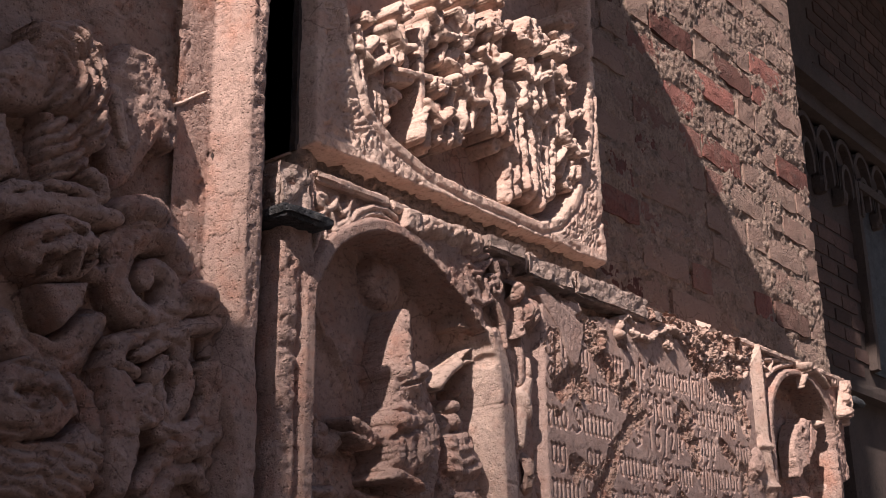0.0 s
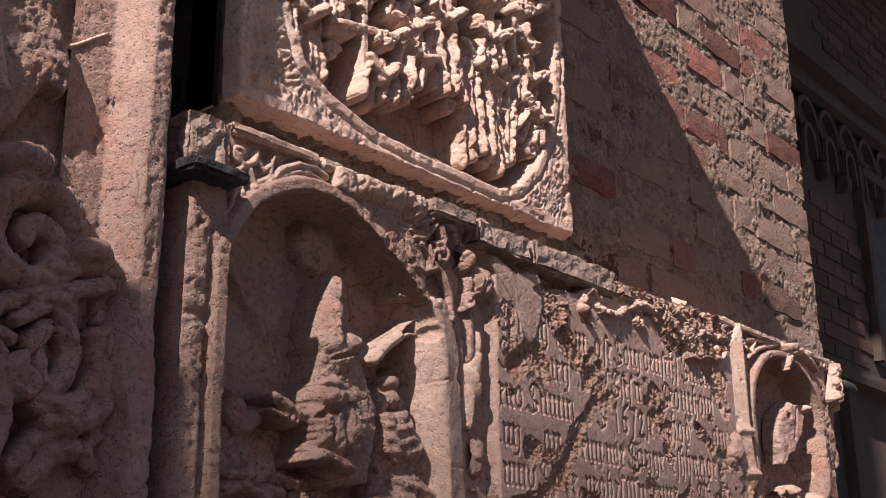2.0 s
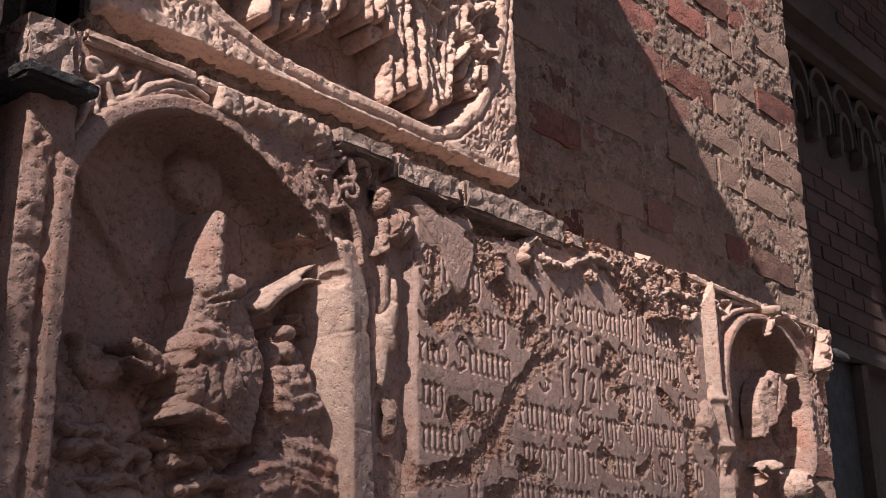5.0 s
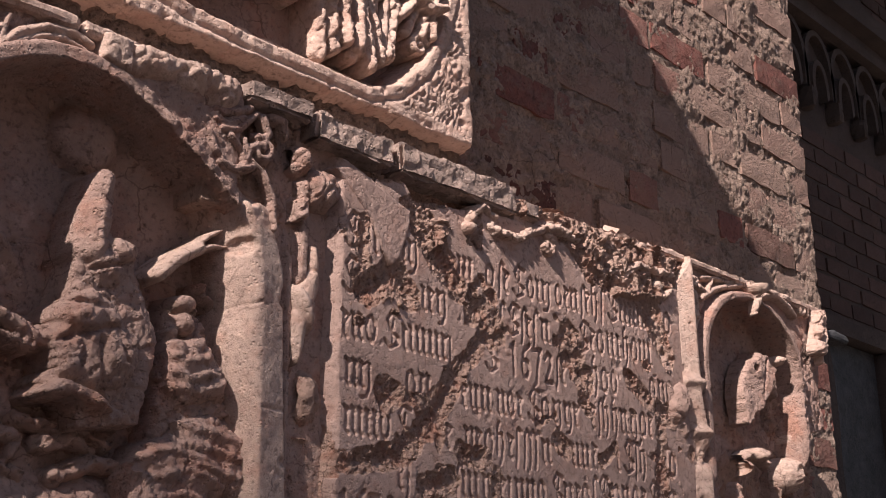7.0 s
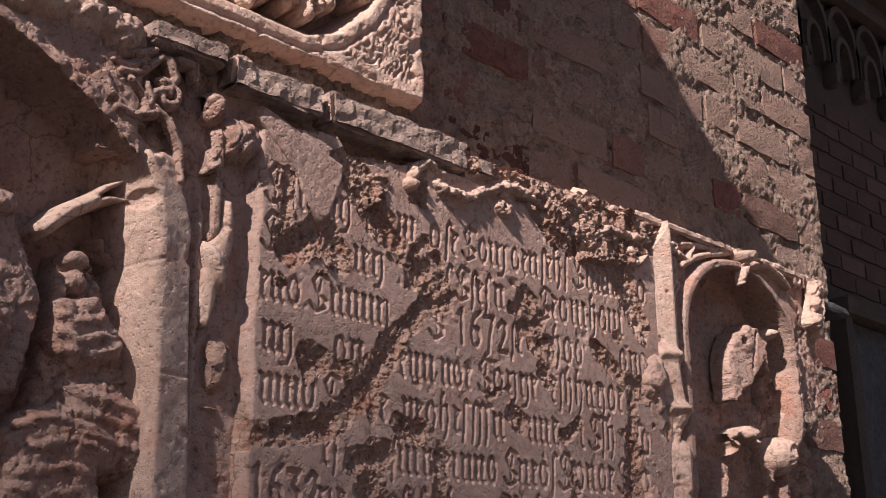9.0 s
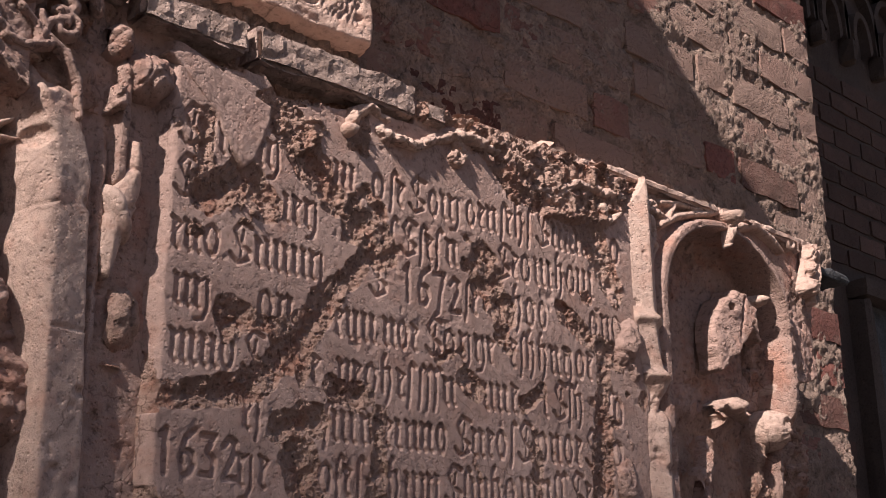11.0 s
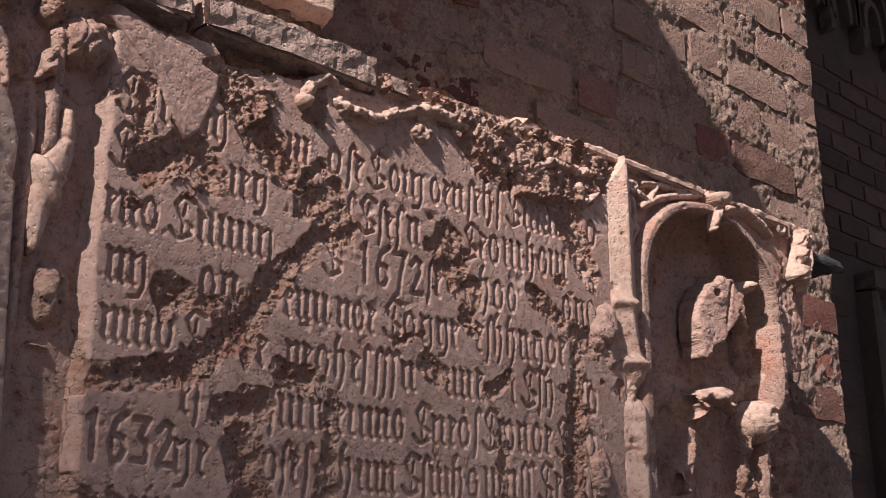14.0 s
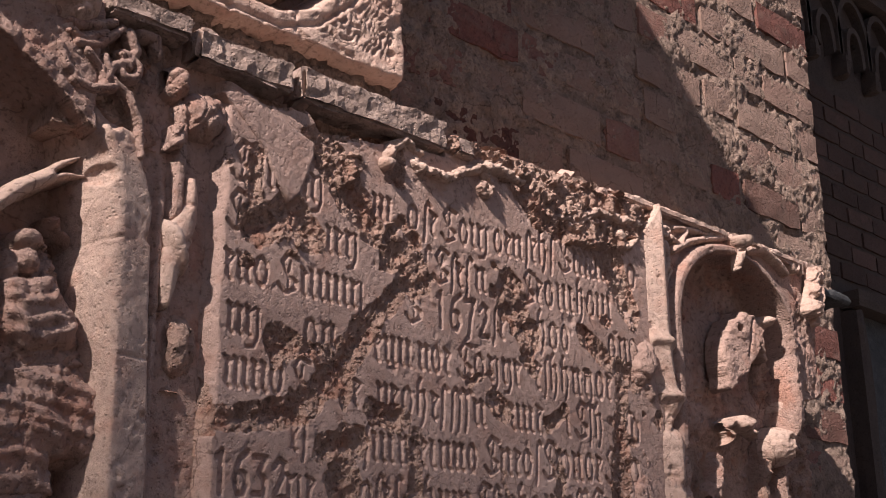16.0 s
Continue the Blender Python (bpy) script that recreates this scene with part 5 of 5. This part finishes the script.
def niche_right(x, z):
    d = arch_distance(x, z, MX, MZ, MR, 0.175) + 0.005 * fbm(x, z, 0.05, 3, 5)
    h = 0.002 * fbm(x, z, 0.03, 4, 6)
    h = np.where((d > -0.022) & (d < 0), h + 0.010 * smooth(-0.022, -0.016, d), h)
    h = np.where(d < -0.022, h - 0.012 * smooth(-0.022, -0.026, d), h)
    deep = 0.078 + 0.020 * fbm(x, z, 0.08, 4, 1) + 0.010 * craggy(x, z, 0.05, 4) + 0.02 * smooth(1.98, 1.9, z) * (1 + 2 * craggy(x, z, 0.06, 8) * 0.4)
    h = h - deep * smooth(-0.002, 0.008, d)
    out = 1.155 + 0.012 * fbm(x * 0, z, 0.06, 4, 5) - 0.12 * smooth(2.07, 2.03, z) - x
    rough = smooth(2.28, 2.2, z) * smooth(1.01, 1.03, x)
    h = h - rough * 0.009 * (0.6 + craggy(x, z, 0.05, 2)) - smooth(2.0, 1.9, z) * smooth(0.95, 1.0, x) * 0.05
    return np.where(out > 0, h, -0.2)


niche_small = relief("niche", 0.585, 1.18, 1.5, 2.342, 0.003, niche_right, 0.004, SAND, epitaph, "small round-headed niche with broken side", cut=-0.15)
vine("spandrel_vine", [
    (spiral(*(0.593, 2.308), 0.012, 1.1, 0.5), 0.006, 0.004), ([(0.591, 2.287), (0.597, 2.258), (0.579, 2.213), (0.569, 2.171)], 0.007, 0.005), ([(0.607, 2.301), (0.637, 2.293), (0.662, 2.326), (0.632, 2.328)], 0.007, 0.004),
    ([(0.613, 2.277), (0.661, 2.304), (0.718, 2.324), (0.793, 2.343)], 0.008, 0.006), ([(0.624, 2.326), (0.679, 2.335), (0.727, 2.337), (0.786, 2.352)], 0.006, 0.004), ([(0.581, 2.244), (0.602, 2.234), (0.586, 2.205)], 0.006, 0.004)], (0.56, 0.82, 2.12, 2.345), 0.008)
vine("spandrel_vine", [
    ([(0.879, 2.337), (0.934, 2.348), (0.988, 2.334), (1.023, 2.314)], 0.010, 0.007), (spiral(*(1.061, 2.340), 0.016, 1.2, 2.0), 0.008, 0.005), ([(0.908, 2.355), (0.972, 2.359), (1.018, 2.347)], 0.006, 0.005), ([(1.029, 2.356), (1.078, 2.361), (1.093, 2.330)], 0.007, 0.005)], (0.86, 1.16, 2.24, 2.345), 0.006)
carved("pendant", (0.77, 0.90, 2.26, 2.345), lambda x, z: np.where((h := most(tube(x, z, [(0.837, 2.354), (0.829, 2.324), (0.821, 2.281)], 0.020, 0.004, 1.0), tube(x, z, [(0.848, 2.374), (0.872, 2.358), (0.898, 2.347)], 0.010, 0.008, 1.1), dome(x, z, *(0.828, 2.346), 0.025, 0.025, 0.03))) > 0, h + 0.01, h), 0.0, SAND_PALE, niche_small, "broken pendant of the arch", 0.002)
carved("drip_fragment", (1.05, 1.20, 2.16, 2.345), lambda x, z: np.where((h := most(tube(x, z, [(1.127, 2.355), (1.115, 2.299), (1.086, 2.241)], 0.016, 0.010, 1.2), tube(x, z, [(1.147, 2.354), (1.142, 2.293), (1.116, 2.218)], 0.008, 0.006, 1.4), dome(x, z, *(1.101, 2.249), 0.022, 0.02, 0.03))) > 0, h + 0.012 * craggy(x, z, 0.02, 3) * 0.5 + 0.004, h), 0.0, SAND_PALE, epitaph, "pale crumbling edge lump", 0.0022)

MB = 0.062


def arms(x, z):
    h = cutout(x, z, [(0.810, 2.160), (0.799, 2.131), (0.799, 2.079), (0.803, 2.047), (0.813, 2.036), (0.848, 2.066), (0.887, 2.096), (0.916, 2.142), (0.925, 2.174), (0.907, 2.184), (0.895, 2.201), (0.871, 2.209), (0.852, 2.189), (0.831, 2.182)], 0.042, 0.006, 0.016)
    return np.where(h > 0, h + 0.15 * (x - 0.84) + 0.004 * fbm(x, z, 0.03, 3, 5) + 0.005 * np.clip(dome(x, z, *(0.850, 2.173), 0.03, 0.03, 1.0), 0, 1) - 0.03 * (dome(x, z, *(0.846, 2.166), 0.010, 0.008, 1.0) > 0) - 0.008 * np.exp(-((segment(x, z, (0.890, 2.191), (0.871, 2.112))[0] / 0.003) ** 2)), h)


carved("small_shield", (0.76, 0.96, 2.02, 2.23), arms, MB, SAND, niche_small, "broken heart-shaped shield", 0.0020, 0.45, 0.6)
carved("mantling", (0.86, 1.02, 2.09, 2.23), lambda x, z: np.where((h := most(dome(x, z, *(0.955, 2.199), 0.016, 0.013, 0.042), tube(x, z, [(0.939, 2.184), (0.954, 2.160), (0.972, 2.124)], 0.014, 0.006, 1.2), tube(x, z, [(0.931, 2.188), (0.935, 2.145)], 0.008, 0.005, 1.2))) > 0, h + 0.018, h), MB, SAND_PALE, niche_small, "torn fluttering ribbon beside the shield", 0.0022)
carved("cherub_stump", (0.80, 1.10, 1.90, 2.06), lambda x, z: np.where((h := most(dome(x, z, *(0.791, 1.944), 0.026, 0.018, 0.045), dome(x, z, *(0.867, 1.978), 0.020, 0.018, 0.04), tube(x, z, [(0.783, 1.955), (0.839, 1.978), (0.897, 1.975)], 0.011, 0.009, 2.0), tube(x, z, [(0.889, 1.979), (0.926, 1.958)], 0.010, 0.006, 2.0), dome(x, z, *(0.744, 1.950), 0.012, 0.016, 0.04))) > 0, h + 0.014 * craggy(x, z, 0.03, 2), h), MB, SAND_PALE, niche_small, "broken carved wings on the niche ground", 0.0024)
carved("fruit_boss", (0.94, 1.10, 1.90, 2.05), lambda x, z: np.where((h := most(dome(x, z, *(1.005, 1.946), 0.036, 0.042, 0.055), dome(x, z, *(1.029, 2.030), 0.016, 0.03, 0.045))) > 0, h + 0.012 * craggy(x, z, 0.02, 5), h), 0.07, SAND_PALE, niche_small, "weathered fruit boss", 0.0024)
carved("lower_leg", (0.74, 0.95, 1.72, 1.97), lambda x, z: np.where((h := most(tube(x, z, [(0.782, 1.901), (0.773, 1.856)], 0.012, 0.013, 1.2), tube(x, z, [(0.733, 1.796), (0.753, 1.840), (0.793, 1.853)], 0.011, 0.010, 1.3), tube(x, z, [(0.773, 1.851), (0.764, 1.798)], 0.009, 0.008, 1.4))) > 0, h + 0.008, h), MB, SAND, niche_small, "remains of a draped support", 0.0024)
carved("side_volute", (0.40, 0.58, 1.72, 2.14), lambda x, z: np.where((h := most(tube(x, z, [(0.462, 2.120), (0.463, 2.073), (0.478, 2.030), (0.509, 1.980)], 0.016, 0.024, 1.2), dome(x, z, *(0.492, 2.037), 0.03, 0.05, 0.04, -20), tube(x, z, [(0.465, 1.893), (0.489, 1.861), (0.475, 1.825)], 0.02, 0.016, 1.0), dome(x, z, *(0.473, 1.799), 0.03, 0.05, 0.03))) > 0, h + 0.01 * fbm(x, z, 0.03, 3, 6), h), 0.02, SAND, epitaph, "worn volute beside the pilaster", 0.0024)

# ---------------------------------------------------------------- clamps
for x0, x1, z, far in ((-1.145, -1.035, 2.238, 0.05), (1.15, 1.30, 2.292, 0.06)):
    clamp = thing("stone_clamp", "dark slate clamp projecting from the joint", "clamp", "clamps at the epitaph's ends")
    rough_block("clamp_body", x0, x1, -0.045 if x0 < 0 else 0.0, WALL_Y + 0.02, z, z + 0.026, SLATE_AND_SHADE, clamp, step=0.01, wear=0.006, seed=3)
rough_block("mortar_patch", -1.13, -1.052, -0.012, 0.12, 2.262, 2.352, SAND_GREY, epitaph, "grey mortar patch at the corner", step=0.008, wear=0.014, seed=9)

# ---------------------------------------------------------------- far wall beyond the corner
FAR_Y = 1.7
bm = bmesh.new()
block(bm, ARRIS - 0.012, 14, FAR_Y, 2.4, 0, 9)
wall_far = tagged(part("wall_far", bm, SHADED_STONE), "shaded brick wall standing back beyond the corner", "wall", kind="structure")
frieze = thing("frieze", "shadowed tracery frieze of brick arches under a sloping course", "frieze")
rough_block("string_course", 1.8, 12, FAR_Y - 0.22, FAR_Y + 0.01, 5.30, 5.44, SHADED_STONE, frieze, step=0.3)
rough_block("string_course", 1.8, 12, FAR_Y - 0.12, FAR_Y + 0.01, 5.18, 5.30, SHADED_STONE, frieze, step=0.3)
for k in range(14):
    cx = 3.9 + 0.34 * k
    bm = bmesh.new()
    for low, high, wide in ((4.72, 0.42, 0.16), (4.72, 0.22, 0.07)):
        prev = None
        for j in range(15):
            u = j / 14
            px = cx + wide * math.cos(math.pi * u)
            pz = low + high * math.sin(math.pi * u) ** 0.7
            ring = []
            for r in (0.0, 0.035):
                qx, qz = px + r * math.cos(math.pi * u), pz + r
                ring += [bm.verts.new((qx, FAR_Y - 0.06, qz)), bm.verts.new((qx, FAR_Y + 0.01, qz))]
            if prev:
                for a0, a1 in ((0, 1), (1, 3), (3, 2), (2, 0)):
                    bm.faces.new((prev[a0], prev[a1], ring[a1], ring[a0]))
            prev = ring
    part("blind_arch", bm, SHADED_STONE, frieze)
    rough_block("corbel", cx + 0.135, cx + 0.205, FAR_Y - 0.10, FAR_Y + 0.01, 4.60, 4.74, SHADED_STONE, frieze, step=0.05, wear=0.01, seed=k)
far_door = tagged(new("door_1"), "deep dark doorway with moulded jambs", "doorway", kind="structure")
rough_block("jamb", 4.50, 4.60, FAR_Y - 0.10, FAR_Y + 0.01, 0, 3.2, SHADED_STONE, far_door, step=0.25)
rough_block("jamb", 5.30, 5.40, FAR_Y - 0.10, FAR_Y + 0.01, 0, 3.2, SHADED_STONE, far_door, step=0.25)
rough_block("lintel", 4.50, 8.5, FAR_Y - 0.12, FAR_Y + 0.01, 3.2, 3.30, SHADED_STONE, far_door, step=0.25)
# a flat black sheet stands for the darkness of the doorway
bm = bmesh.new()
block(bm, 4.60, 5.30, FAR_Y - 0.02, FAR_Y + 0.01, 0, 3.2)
part("opening", bm, SLATE_AND_SHADE, far_door, "flat black sheet for the unlit opening")
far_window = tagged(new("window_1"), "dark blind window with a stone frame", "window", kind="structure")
rough_block("window_frame", 6.04, 6.12, FAR_Y - 0.08, FAR_Y + 0.01, 3.45, 4.90, SHADED_STONE, far_window, step=0.2)
rough_block("window_frame", 6.12, 7.3, FAR_Y - 0.08, FAR_Y + 0.01, 4.84, 4.92, SHADED_STONE, far_window, step=0.2)
# dark sheet in place of the window's shaded depth
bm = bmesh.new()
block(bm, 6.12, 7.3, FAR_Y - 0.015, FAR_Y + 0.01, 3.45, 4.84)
part("pane", bm, SLATE_AND_SHADE, far_window, "flat dark sheet for the shaded recess")

# ---------------------------------------------------------------- bricks
def brick_mesh(w, t, h, seed):
    r = random.Random(seed)
    bm = bmesh.new()
    nx, nz = max(2, int(w / 0.045)), 2
    grid = [[bm.verts.new((w * i / nx, 0.0 + r.uniform(-0.0014, 0.0016) + (0.0022 if i in (0, nx) or k in (0, nz) else 0), h * k / nz + (r.uniform(-0.004, 0.004) if 0 < i < nx else r.uniform(-0.001, 0.006) * (1 if k == 0 else -1)))) for k in range(nz + 1)] for i in range(nx + 1)]
    for i in range(nx):
        for k in range(nz):
            bm.faces.new((grid[i][k], grid[i + 1][k], grid[i + 1][k + 1], grid[i][k + 1]))
    rim = [grid[i][0] for i in range(nx + 1)] + [grid[nx][k] for k in range(1, nz + 1)] + [grid[i][nz] for i in range(nx - 1, -1, -1)] + [grid[0][k] for k in range(nz - 1, 0, -1)]
    back = [bm.verts.new((v.co.x, t, v.co.z)) for v in rim]
    for k in range(len(rim)):
        j = (k + 1) % len(rim)
        bm.faces.new((rim[k], back[k], back[j], rim[j]))
    me = bpy.data.meshes.new("brick")
    bm.to_mesh(me)
    bm.free()
    return me


COURSE = 0.113
LONG = [brick_mesh(0.256, 0.12, 0.083, s) for s in range(6)]
SHORT = [brick_mesh(0.119, 0.12, 0.083, s + 20) for s in range(4)]
for me in LONG + SHORT:
    me.materials.append(BRICK)
    me.materials.append(MORTAR)
rng = random.Random(5)
for c in range(12, 37):
    z = c * COURSE + 0.012
    x = ARRIS - 0.004
    k = c % 2
    while x > -0.15 and z < 4.4:
        long = k % 2 == 0
        w = 0.262 if long else 0.124
        if x - w > -0.35 and not (z < 2.28 and x - w < 1.0):
            me = rng.choice(LONG if long else SHORT)
            ob = new("brick", me)
            ob.parent = wall_north
            ob.location = (x - w, WALL_Y + rng.uniform(-0.002, 0.005), z + rng.uniform(-0.006, 0.006))
            ob.rotation_euler = (rng.uniform(-0.01, 0.01), rng.uniform(-0.01, 0.01), rng.uniform(-0.006, 0.006))
        x -= w + rng.uniform(0.012, 0.022)
        k += 1
rough_block("corner_return", ARRIS - 0.01, ARRIS + 0.05, WALL_Y + 0.05, 0.8, 1.2, 4.4, MORTAR, wall_north, "rough stone return at the corner", step=0.03, wear=0.02)
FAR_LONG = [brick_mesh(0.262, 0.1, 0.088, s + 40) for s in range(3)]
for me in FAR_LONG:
    me.materials.append(SHADED_BRICK)
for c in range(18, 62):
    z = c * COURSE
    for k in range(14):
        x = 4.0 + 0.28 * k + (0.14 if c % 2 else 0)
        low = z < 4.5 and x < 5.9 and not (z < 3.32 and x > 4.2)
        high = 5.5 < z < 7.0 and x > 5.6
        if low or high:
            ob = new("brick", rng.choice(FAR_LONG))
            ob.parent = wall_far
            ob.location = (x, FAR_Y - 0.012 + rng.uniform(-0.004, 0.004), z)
